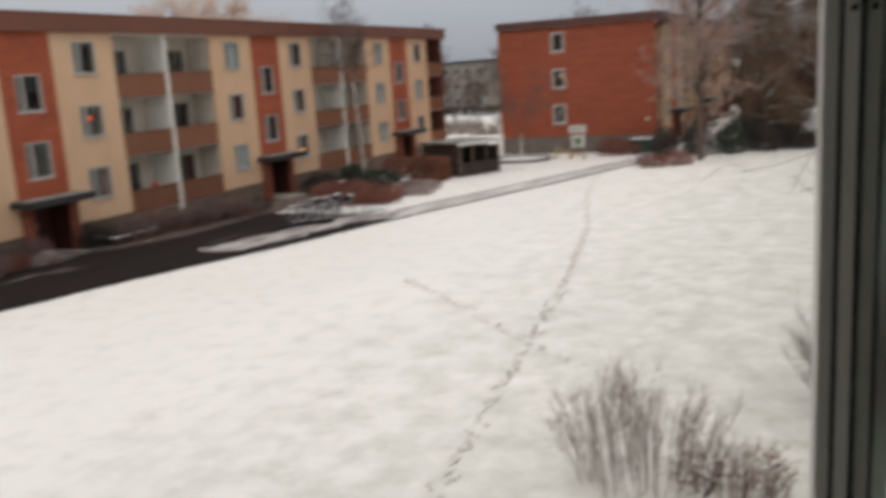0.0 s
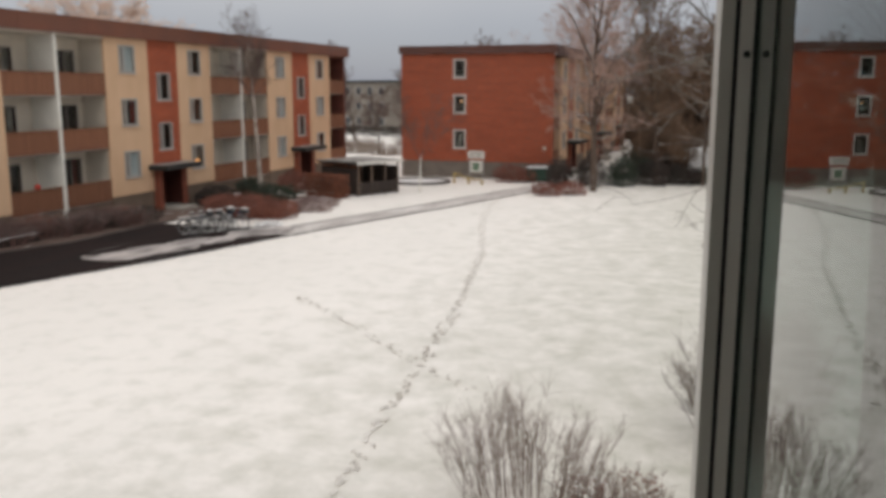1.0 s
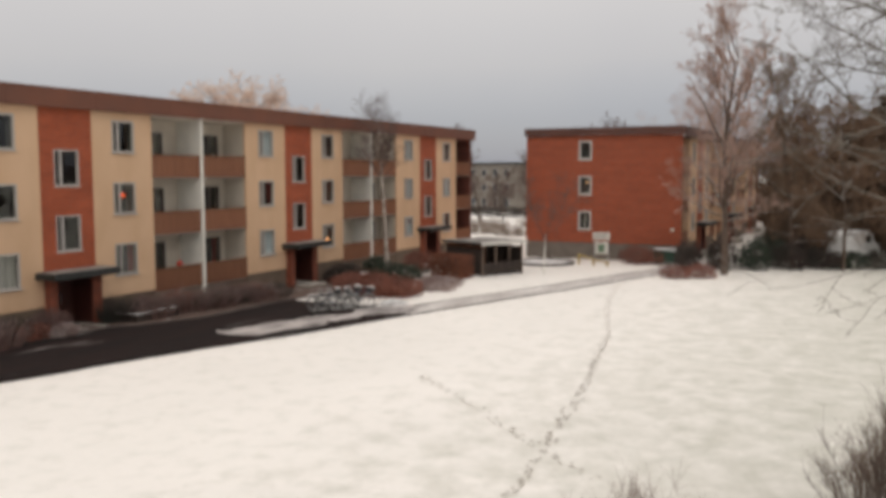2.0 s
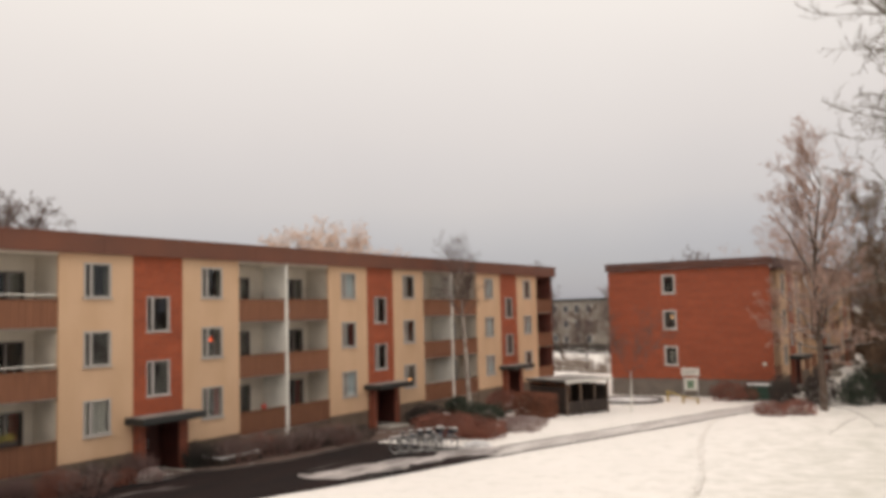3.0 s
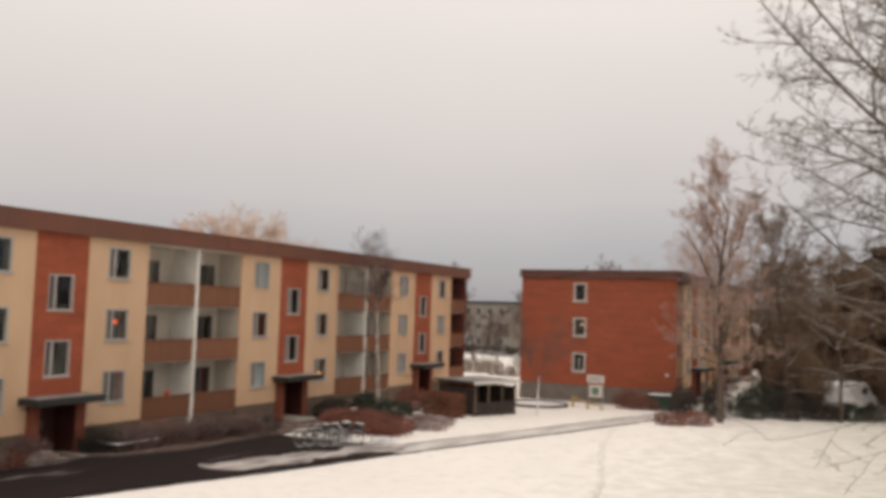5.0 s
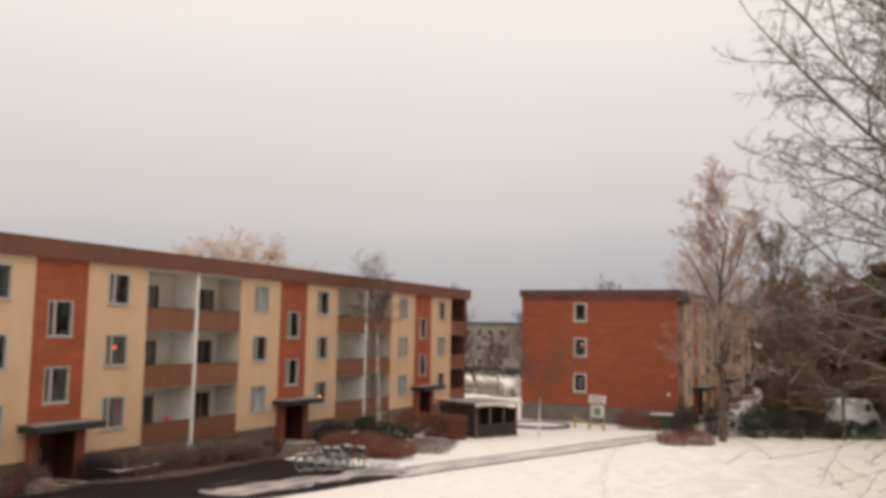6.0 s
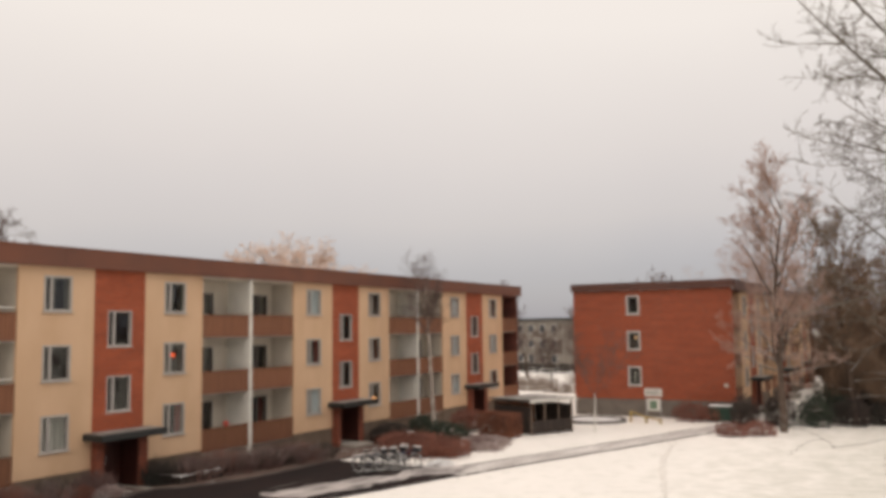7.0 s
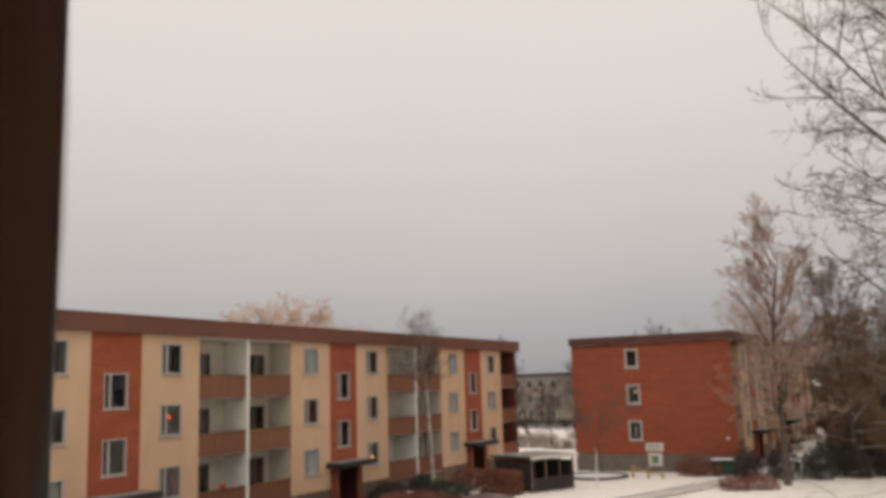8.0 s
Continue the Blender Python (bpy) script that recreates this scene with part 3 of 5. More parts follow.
def stair_bay(b, y0, y1):
    yc = (y0 + y1) / 2
    wa, wb = yc - 0.65, yc + 0.65
    holes = [(3.16 + STOREY * k, 4.65 + STOREY * k) for k in range(2)]
    part("wall_panel", wall_bays(y0, y1, 2.1, TOP, [(wa + 0.02, wb - 0.02, c, d) for c, d in holes], 0.16), M_BRICK_A, b, "orange-red brick stair wall")
    for c, d in holes:
        window(b, -0.06, wa + 0.02, wb - 0.02, c, d, M_STAIRFRAME, split=0.28, proud=0.05, bar=0.07)
    for a, e in ((y0, yc - 0.95), (yc + 0.82, y1)):
        part("pier", boxes(((-0.95, a, -0.5), (0.35, e, 2.1)), bevel=0.01), M_PIER, b, "deep red brick door pier")
    part("porch_ceiling", boxes(((-0.95, y0 + 0.1, 2.1), (-0.3, y1 - 0.1, 2.2))), M_DARKWOOD, b)
    da, db = yc - 0.95, yc + 0.82
    door = part("entrance_door", boxes(((-0.9, da, 0.0), (-0.84, db, 2.1))), M_DOOR, b, "dark red entrance door in a recess")
    part("door_frame", pierced([da, da + 0.12, yc - 0.1, yc, db - 0.12, db], [0.0, 0.35, 2.0, 2.1], [(da + 0.12, yc - 0.1, 0.35, 2.0), (yc, db - 0.12, 0.35, 2.0)], lambda u, z: (-0.8, u, z), (-0.037, 0, 0)), M_DOOR, door)
    part("reveal", boxes(((-0.79, db - 0.04, 0.04), (0.3, db - 0.003, 2.09))), M_DOOR, b, "dark red panelled reveal")
    part("door_handle", boxes(((-0.8, yc + 0.04, 0.9), (-0.76, yc + 0.08, 1.3)), bevel=0.008), M_STEEL, door)
    can = part("canopy", boxes(((-0.02, y0 - 0.42, 2.13), (1.15, y1 + 0.28, 2.40)), ((1.15, y0 - 0.44, 2.18), (1.18, y1 + 0.3, 2.44)), bevel=0.012), M_CANOPY, b, "black flat entrance canopy")
    bm = boxes(((0.02, y0 - 0.38, 2.405), (1.13, y1 + 0.24, 2.435)), bevel=0.012)
    part("snow_layer", bm, M_SHEDSNOW, can)
    part("door_lamp", boxes(((0.0, y0 + 0.12, 1.75), (0.16, y0 + 0.32, 1.95)), bevel=0.03), M_WHITE, b)
    part("step", boxes(((-0.9, yc - 0.94, -0.4), (1.3, yc + 0.81, 0.03)), bevel=0.02), M_SLAB, b)


def parapet(b, y0, y1, z0, z1):
    """A balcony front: upright boards with grooves between them, under a cap rail."""
    bm = bmesh.new()
    n = max(4, int((y1 - y0) / 0.14))
    w = (y1 - y0) / n
    line = []
    for i in range(n):
        d = -0.015 - 0.008 * (i % 2)
        line += [(-0.04, y0 + i * w), (d, y0 + i * w + 0.012), (d, y0 + (i + 1) * w - 0.012)]
    line.append((-0.04, y1))
    low = [bm.verts.new((p, q, z0)) for p, q in line]
    top = [bm.verts.new((p, q, z1 - 0.04)) for p, q in line]
    for i in range(len(line) - 1):
        bm.faces.new((low[i], low[i + 1], top[i + 1], top[i]))
    made = bmesh.ops.extrude_face_region(bm, geom=bm.faces[:])
    bmesh.ops.translate(bm, verts=[v for v in made["geom"] if isinstance(v, bmesh.types.BMVert)], vec=(-0.035, 0, 0))
    bmesh.ops.recalc_face_normals(bm, faces=bm.faces[:])
    ob = part("balcony_front", bm, M_PARAPET, b)
    part("cap_rail", boxes(((-0.10, y0, z1 - 0.04), (0.02, y1, z1)), bevel=0.006), M_PARAPET, ob)


def balcony_bay(b, y0, y1, first, rng, brick=False, plaster=None, rails=False):
    # corner loggias take the brick with the recess shade in its colour
    wall = M_SHADEDBRICK if brick else plaster
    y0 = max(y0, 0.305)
    inner = "red brick loggia wall with shade in its colour" if brick else "pale plastered loggia wall"
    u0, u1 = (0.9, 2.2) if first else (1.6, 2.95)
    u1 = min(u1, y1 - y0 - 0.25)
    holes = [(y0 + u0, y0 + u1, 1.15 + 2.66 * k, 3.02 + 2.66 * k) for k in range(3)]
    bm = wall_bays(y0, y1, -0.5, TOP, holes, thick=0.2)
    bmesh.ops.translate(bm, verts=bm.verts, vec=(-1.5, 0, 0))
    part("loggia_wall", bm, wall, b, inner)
    for k, (c, d, e, f) in enumerate(holes):
        look_ = rng.choice(("curtain", "none", "none", "sheer"))
        dressing = None if look_ == "none" else ((M_CURTAIN, ((0.03, 0.3), (0.7, 0.97))) if look_ == "curtain" else (M_CURTAIN, ((0.5, 0.97),)))
        if not first and k == 0 and not brick:
            dressing = (M_REDCURTAIN, ((0.05, 0.35), (0.65, 0.95)))
        window(b, -1.5, c, d, e, f, M_DARKFRAME, split=0.45, dressing=dressing, bar=0.07)
    for k in range(3):
        zf = 0.9 + 2.66 * k
        part("balcony_slab", boxes(((-1.5, y0, zf - 0.12), (-0.08, y1, zf + 0.06))), M_SLAB, b)
        parapet(b, y0 + 0.02, y1 - 0.02, zf - 0.05, zf + 1.02)
        if rails and k:
            rail = part("handrail", boxes(((-0.16, y0 + 0.03, zf + 1.17), (-0.11, y1 - 0.03, zf + 1.22)), bevel=0.008), M_POST, b, "pale handrail")
            for q in (y0 + 0.4, (y0 + y1) / 2, y1 - 0.4):
                part("bracket", boxes(((-0.15, q - 0.015, zf + 0.98), (-0.12, q + 0.015, zf + 1.168))), M_STEEL, rail)
    part("loggia_ceiling", boxes(((-1.5, y0, TOP - 0.12), (-0.02, y1, TOP))), wall, b)
    part("plinth", boxes(((-0.3, y0, -0.6), (-0.1, y1, 0.78))), M_PLINTH, b)


def apartment_building(name, at, turn, bays, label, gable_windows=(), plaster=M_WHITE, fin=M_POST, edge=M_FASCIA):
    b = thing(name, at, turn, label, "apartment building")
    rng = random.Random(11)
    length = sum(w for _, w, *_ in bays)
    y = 0.0
    prev = None
    for kind, w, *looks in bays:
        if kind == "beige":
            beige_bay(b, y, y + w, looks[0])
        elif kind == "stair":
            stair_bay(b, y, y + w)
        else:
            first = prev != "balcony"
            balcony_bay(b, y, y + w, first, rng, kind == "corner", plaster, rails=y < 4 and not gable_windows)
            if prev == "balcony":
                part("divider", boxes(((-1.5, y - 0.09, 0.2), (0.07, y + 0.09, TOP)), bevel=0.01), fin, b, "dividing wall between balconies")
            else:
                part("loggia_side", boxes(((-1.5, y - 0.2 if y else y + 0.302, 0.0), (-0.135, y - 0.004 if y else y + 0.4, TOP))), M_SHADEDBRICK if kind == "corner" else plaster, b)
        if prev in ("balcony", "corner") and kind == "beige":
            part("loggia_side", boxes(((-1.5, y + 0.004, 0.0), (-0.135, y + 0.2, TOP))), plaster, b)
        prev = kind
        y += w
    depth = 12.2
    if prev == "corner":
        part("loggia_side", boxes(((-1.5, length - 0.25, -0.5), (-0.02, length, TOP))), M_SHADEDBRICK, b, "red brick side wall with shade in its colour")
    # solid block whose near-black colour stands in for unlit rooms
    part("dark_core", boxes(((-depth + 0.3, 0.32, -0.6), (-1.95, length - 0.32, TOP - 0.05))), M_ROOM, b, "near-black solid core standing in for the unlit rooms behind the windows")
    part("back_wall", boxes(((-depth, 0.3, -0.6), (-depth + 0.28, length - 0.3, TOP))), M_BRICK, b)
    far_gable = boxes(((-depth, length - 0.3, -0.6), (-1.72, length, TOP)))
    part("gable_wall", far_gable, M_BRICK, b, "red brick gable wall")
    # near gable with its window column, a grey plinth under it
    corner_first = bays[0][0] == "corner"
    gx = 0.0 if corner_first else -0.302
    us = sorted({-depth, gx, *[h[0] for h in gable_windows], *[h[1] for h in gable_windows]})
    zs = sorted({BASE, TOP + 0.2, *[h[2] for h in gable_windows], *[h[3] for h in gable_windows]})
    bm = pierced(us, zs, gable_windows, lambda u, z: (u, 0.0, z), (0, 0.3, 0))
    part("gable_wall", bm, M_BRICK, b, "red brick gable wall with streaks")
    part("plinth", boxes(((-depth, 0.04, -0.8), (gx, 0.3, BASE))), M_GREYPLINTH, b, "grey rendered plinth")
    for i, (ga, gb, c, d) in enumerate(gable_windows):
        gable_window(b, ga, gb, c, d, i)
    # flat roof behind a sheet-metal fascia in lengths
    part("roof", boxes(((-depth + 0.05, 0.05, TOP + 0.02), (0.2, length - 0.05, TOP + 0.6))), M_ROOF, b, "flat felt roof with thin snow")
    n = int(length / 4.05)
    for i in range(n):
        ya, yb = length * i / n, length * (i + 1) / n
        ya, yb = ya - (0.25 if i == 0 else 0), yb + (0.25 if i == n - 1 else 0)
        part("fascia", boxes(((0.20, ya + 0.006, TOP + 0.0), (0.27, yb - 0.006, TOP + 0.78)), ((0.16, ya + 0.006, TOP + 0.74), (0.30, yb - 0.006, TOP + 0.79))), edge, b)
    part("soffit", boxes(((-0.3, 0.0, TOP + 0.0), (0.2, length, TOP + 0.02))), edge, b)
    for i in range(3):
        xa, xb = -depth - 0.1 + (depth + 0.3) * i / 3, -depth - 0.1 + (depth + 0.3) * (i + 1) / 3
        for ya, yb in ((-0.27, -0.2), (length + 0.2, length + 0.27)):
            part("fascia", boxes(((xa + 0.005, ya, TOP + 0.22), (xb - 0.005, yb, TOP + 0.79)), ((xa + 0.005, min(ya, yb) - 0.03, TOP + 0.75), (xb - 0.005, yb + 0.03, TOP + 0.80))), edge, b)
    return b


def gable_window(b, xa, xb, z0, z1, i):
    bar = 0.13
    bm = pierced([xa, xa + bar, xb - bar, xb], [z0, z0 + bar, z1 - bar, z1], [(xa + bar, xb - bar, z0 + bar, z1 - bar)], lambda u, z: (u, -0.03, z), (0, 0.13, 0))
    f = part("window", bm, M_WFRAME, b, "white-framed gable window")
    pane = part("pane", boxes(((xa + bar, 0.05, z0 + bar), (xb - bar, 0.06, z1 - bar))), M_GLASS, f)
    pane.visible_shadow = False
    part("sill", boxes(((xa - 0.05, -0.10, z0 - 0.05), (xb + 0.05, 0.02, z0 - 0.003)), bevel=0.01), M_WFRAME, f)
    if i == 1:
        part("lamp_shade", boxes(((xa + 0.5, 0.2, z0 + 0.85), (xa + 0.72, 0.35, z0 + 1.02)), bevel=0.05), M_DIMLAMP, f, "lit warm lamp shade")
    if i == 0:
        for k in range(3):
            part("curtain", boxes(((xa + 0.4, 0.14, z0 + 0.3 + 0.28 * k), (xa + 0.62, 0.16, z0 + 0.48 + 0.28 * k)), bevel=0.01), M_CURTAIN, f)


M_DARKFRAME = material("dark_window_frame", (0.16, 0.14, 0.13), 0.5, 0.08, 2.0, 30.0, 0.1)
A_BAYS = [("balcony", 3.37), ("balcony", 3.38), ("beige", 3.45, ("sheer", "none", "curtain")), ("stair", 2.62), ("beige", 3.46, ("red", "star", "curtain")),
          ("balcony", 3.26), ("balcony", 3.39), ("beige", 3.45, ("blind", "red", "blind")), ("stair", 2.58), ("beige", 3.35, ("lamp", "none", "none")),
          ("balcony", 3.4), ("balcony", 3.39), ("beige", 3.5, ("blind", "blind", "blind")), ("stair", 2.62), ("beige", 3.47, ("none", "blind", "curtain")), ("corner", 2.9)]
apartment_building("apartment_building", (0, -11.33, 0), 0, A_BAYS, "three-storey apartment block, beige and orange brick with brown balconies")
NO = ("none", "curtain", "none")
B_BAYS = [("corner", 2.9), ("beige", 3.4, NO), ("stair", 2.6), ("beige", 3.4, NO), ("balcony", 3.3), ("balcony", 3.3), ("beige", 3.4, NO), ("stair", 2.6), ("beige", 3.4, NO),
          ("balcony", 3.3), ("balcony", 3.3), ("beige", 3.4, NO), ("stair", 2.6), ("beige", 3.4, NO), ("corner", 2.9)]
GABLE = [(-7.9, -6.86, 7.38 - 2.7 * k, 8.84 - 2.7 * k) for k in (2, 1, 0)]
block_b = apartment_building("apartment_building", (16.97, 40.5, -0.02), 0.2, B_BAYS, "three-storey red brick apartment block with a plain gable", GABLE, M_BEIGE, M_BEIGE, M_DARKFASCIA)
part("wall_lamp", boxes(((-0.75, -0.14, 2.0), (-0.5, 0.0, 2.25)), bevel=0.04), M_WHITE, block_b)


def far_block():
    b = thing("apartment_building", (-26.5, 117, -0.6), -24, "pale rendered apartment block far off beyond the snow", "apartment building")
    part("wall", boxes(((-24, 0, -0.5), (0, 11, 8.4))), M_FARWALL, b)
    part("roof", boxes(((-24.4, -0.4, 8.4), (0.4, 11.4, 8.8))), M_CANOPY, b)
    for k in range(3):
        for i in range(8):
            x = -1.6 - i * 2.9
            w = part("window", boxes(((x - 1.4, -0.05, 1.0 + 2.6 * k), (x, 0.05, 2.5 + 2.6 * k))), M_WFRAME, b)
            part("pane", boxes(((x - 1.3, -0.07, 1.1 + 2.6 * k), (x - 0.1, -0.052, 2.4 + 2.6 * k))), M_DARKPANE, w)


M_DARKPANE = material("dark_far_pane", (0.05, 0.055, 0.06), 0.15, 0.1, 0.5, 10.0, 0.0)
far_block()


# ---- the window from which the place is seen ----
CX, CY, CZ = 30.045, -25.513, 6.381


def own_window():
    """A wall facing +y with a tall narrow window, its sash swung outwards on the side of +x."""
    xl, xr = CX - 0.42, CX + 0.09
    y_out, y_in = CY + 0.30, CY + 0.085
    z0, z1 = CZ - 0.62, CZ + 0.75
    bm = boxes(((CX - 9.0, y_in, CZ - 6.6), (xl - 0.16, y_out, CZ + 3.6)), ((xr + 0.10, y_in, CZ - 6.6), (CX + 9.0, y_out, CZ + 3.6)),
               ((xl - 0.16, y_in, CZ - 6.6), (xr + 0.10, y_out, z0 - 0.08)), ((xl - 0.16, y_in, z1 + 0.08), (xr + 0.10, y_out, CZ + 3.6)))
    tagged(part("wall_north", bm, M_INNER), "painted house wall round an open window", "wall", kind="structure")
    room = boxes(((CX - 2.5, CY - 4, CZ - 1.7), (CX + 2.5, y_in - 0.002, CZ - 1.6)))
    tagged(part("floor", room, M_PARQUET), "wooden room floor behind the window", "floor", kind="structure")
    tagged(part("ceiling", boxes(((CX - 2.5, CY - 4, CZ + 0.9), (CX + 2.5, y_in - 0.002, CZ + 1.0))), M_INNER), "plain room ceiling", "ceiling", kind="structure")
    tagged(part("wall_south", boxes(((CX - 2.6, CY - 4.2, CZ - 1.7), (CX + 2.6, CY - 4.0, CZ + 1.0))), M_INNER), "plain room back wall", "wall", kind="structure")
    # large unseen opening, added so that daylight brightens the room side of the frame
    bm = pierced([CY - 4, CY - 3.7, CY - 0.7, y_in - 0.002], [CZ - 1.7, CZ - 1.0, CZ + 0.8, CZ + 1.0], [(CY - 3.7, CY - 0.7, CZ - 1.0, CZ + 0.8)], lambda u, z: (CX - 2.5, u, z), (-0.2, 0, 0))
    tagged(part("wall_west", bm, M_INNER), "plain room side wall with an unseen opening added to let daylight in", "wall", kind="structure")
    tagged(part("wall_east", boxes(((CX + 2.5, CY - 4, CZ - 1.7), (CX + 2.7, y_in - 0.002, CZ + 1.0))), M_INNER), "plain room side wall", "wall", kind="structure")
    win = thing("window_1", (0, 0, 0), 0, "grey window frame with dark rubber seals", "window frame", kind="structure")
    # frame in stepped profile: grey, black seal, grey outer lip
    f = boxes(((xl - 0.16, y_out - 0.12, z0 - 0.08), (xl - 0.05, y_out - 0.002, z1 + 0.08)), ((xr + 0.03, y_out - 0.12, z0 - 0.08), (xr + 0.10, y_out - 0.055, z1 + 0.08)),
              ((xl - 0.03, y_out - 0.12, z0 - 0.08), (xr + 0.03, y_out - 0.02, z0 - 0.02)), ((xl - 0.03, y_out - 0.12, z1 + 0.02), (xr + 0.03, y_out - 0.02, z1 + 0.08)), bevel=0.004)
    part("inner_frame", f, M_ALU, win)
    part("outer_lip", boxes(((xl - 0.045, y_out - 0.017, z0 - 0.08), (xl, y_out, z1 + 0.08)), bevel=0.003), M_BLACKLIP, win, "dark outer frame lip")
    part("inner_lip", boxes(((xl - 0.045, y_out - 0.075, z0 - 0.08), (xl - 0.002, y_out - 0.018, z1 + 0.08)), bevel=0.003), M_ALU, win)
    part("outer_lip", boxes(((xr + 0.03, y_out - 0.05, z0 - 0.08), (xr + 0.10, y_out, z1 + 0.08)), bevel=0.004), M_BLACKLIP, win)
    part("seal", boxes(((xl - 0.05, y_out - 0.095, z0 - 0.06), (xl - 0.01, y_out - 0.076, z1 + 0.06))), M_BLACKLIP, win, "dark grey rubber seal")
    part("window_sill", boxes(((xl - 0.15, y_in - 0.05, z0 - 0.12), (xr + 0.09, y_out - 0.13, z0 - 0.085)), bevel=0.008), M_INNER, win)
    part("reveal_lining", boxes(((xl - 0.158, y_in - 0.02, z0 - 0.08), (xl - 0.10, y_out - 0.122, z1 + 0.08)), bevel=0.006), M_BROWNFRAME, win, "dark brown wooden lining")


def room_curtain():
    """A dark curtain drawn to the side of the window, in soft folds."""
    n = 40
    bm = bmesh.new()
    line = [(CX - 0.105 - 0.30 * i / n, CY + 0.058 + 0.014 * math.sin(i * 0.9) * min(1, i / 4)) for i in range(n + 1)]
    zs = [CZ - 1.55, CZ - 0.6, CZ - 0.2] + [CZ - 0.08 + 0.012 * k for k in range(22)] + [CZ + 0.25, CZ + 0.85]
    rows = [[bm.verts.new((x + 0.0025 * math.sin((z - CZ) * 42 + 0.6), y, z)) for x, y in line] for z in zs]
    for a, b in zip(rows, rows[1:]):
        for i in range(n):
            bm.faces.new((a[i], a[i + 1], b[i + 1], b[i]))
    bmesh.ops.solidify(bm, geom=bm.faces[:], thickness=0.004)
    c = thing("curtain", (0, 0, 0), 0, "dark brown curtain drawn beside the open window", "curtain")
    part("cloth", bm, M_CURTAINBROWN, c, smooth=True)
    part("rail", boxes(((CX - 0.55, CY + 0.03, CZ + 0.85), (CX + 0.5, CY + 0.075, CZ + 0.9)), bevel=0.004), M_STEEL, c)


M_CURTAINBROWN = material("dark_brown_cloth", (0.36, 0.235, 0.175), 0.95, 0.15, 3.0, 60.0, 0.2)
room_curtain()
M_BLACKLIP = material("dark_frame_lip", (0.15, 0.14, 0.13), 0.5, 0.08, 2.0, 40.0, 0.05)
own_window()


def open_sash():
    """The opened sash: local x runs from its hinge outwards, local y towards the camera's side, z up."""
    swing = 5.15
    turn = 90 + swing
    px = CX + 0.0725 * math.cos(radians(swing)) - 0.30 * math.sin(radians(swing))
    py = CY + 0.0725 * math.sin(radians(swing)) + 0.30 * math.cos(radians(swing))
    s = thing("window_sash", (px, py, CZ), turn, "open grey metal window sash with a clear pane", "window sash")
    z0, z1 = -0.60, 0.73
    far, w = 0.43, 0.065
    # stile in profile, seen from the room: broad outer lip, black groove, bead that runs up to the pane
    prof = [(far + w, -0.02), (far + w, 0.027), (far, 0.027), (far, 0.0165), (far + 0.012, 0.016), (far + 0.012, 0.0125), (far - 0.002, 0.0125), (far - 0.003, 0.0025), (far + 0.012, 0.002), (far + 0.012, -0.02)]
    bm = bmesh.new()
    face = bm.faces.new([bm.verts.new((p, q, z0)) for p, q in prof])
    made = bmesh.ops.extrude_face_region(bm, geom=[face])
    bmesh.ops.translate(bm, verts=[v for v in made["geom"] if isinstance(v, bmesh.types.BMVert)], vec=(0, 0, z1 - z0))
    bmesh.ops.recalc_face_normals(bm, faces=bm.faces[:])
    part("stile", bm, M_ALU, s, "grey ribbed metal stile")
    for q0, q1 in ((0.0128, 0.0158), (0.0003, 0.0018)):
        part("seal", boxes(((far + 0.003, q0, z0), (far + 0.0118, q1, z1))), M_GASKET, s, "black rubber seal")
    for hz in (-0.45, 0.55):
        part("hinge", boxes(((-0.07, -0.085, hz), (-0.03, -0.018, hz + 0.08)), bevel=0.004), M_STEEL, s)
    part("hinge_stile", boxes(((-0.06, -0.03, z0), (-0.035, -0.001, z1)), bevel=0.003), M_ALU, s)
    part("top_rail", boxes(((-0.035, -0.02, z1 - 0.06), (far, 0.027, z1)), bevel=0.003), M_ALU, s)
    part("bottom_rail", boxes(((-0.035, -0.02, z0), (far, 0.027, z0 + 0.06)), bevel=0.003), M_ALU, s)
    part("pane", boxes(((-0.035, -0.004, z0 + 0.06), (far + 0.01, 0.0, z1 - 0.06))), M_SASHGLASS, s, "greenish window pane")
    bm = bmesh.new()
    bmesh.ops.create_cone(bm, cap_ends=True, segments=10, radius1=0.0028, radius2=0.002, depth=0.004, matrix=Matrix.Translation((far - 0.003, 0.007, 0.028)) @ Matrix.Rotation(radians(90), 4, "Y"))
    part("screw", bm, M_GASKET, s, "dark screw head")


open_sash()


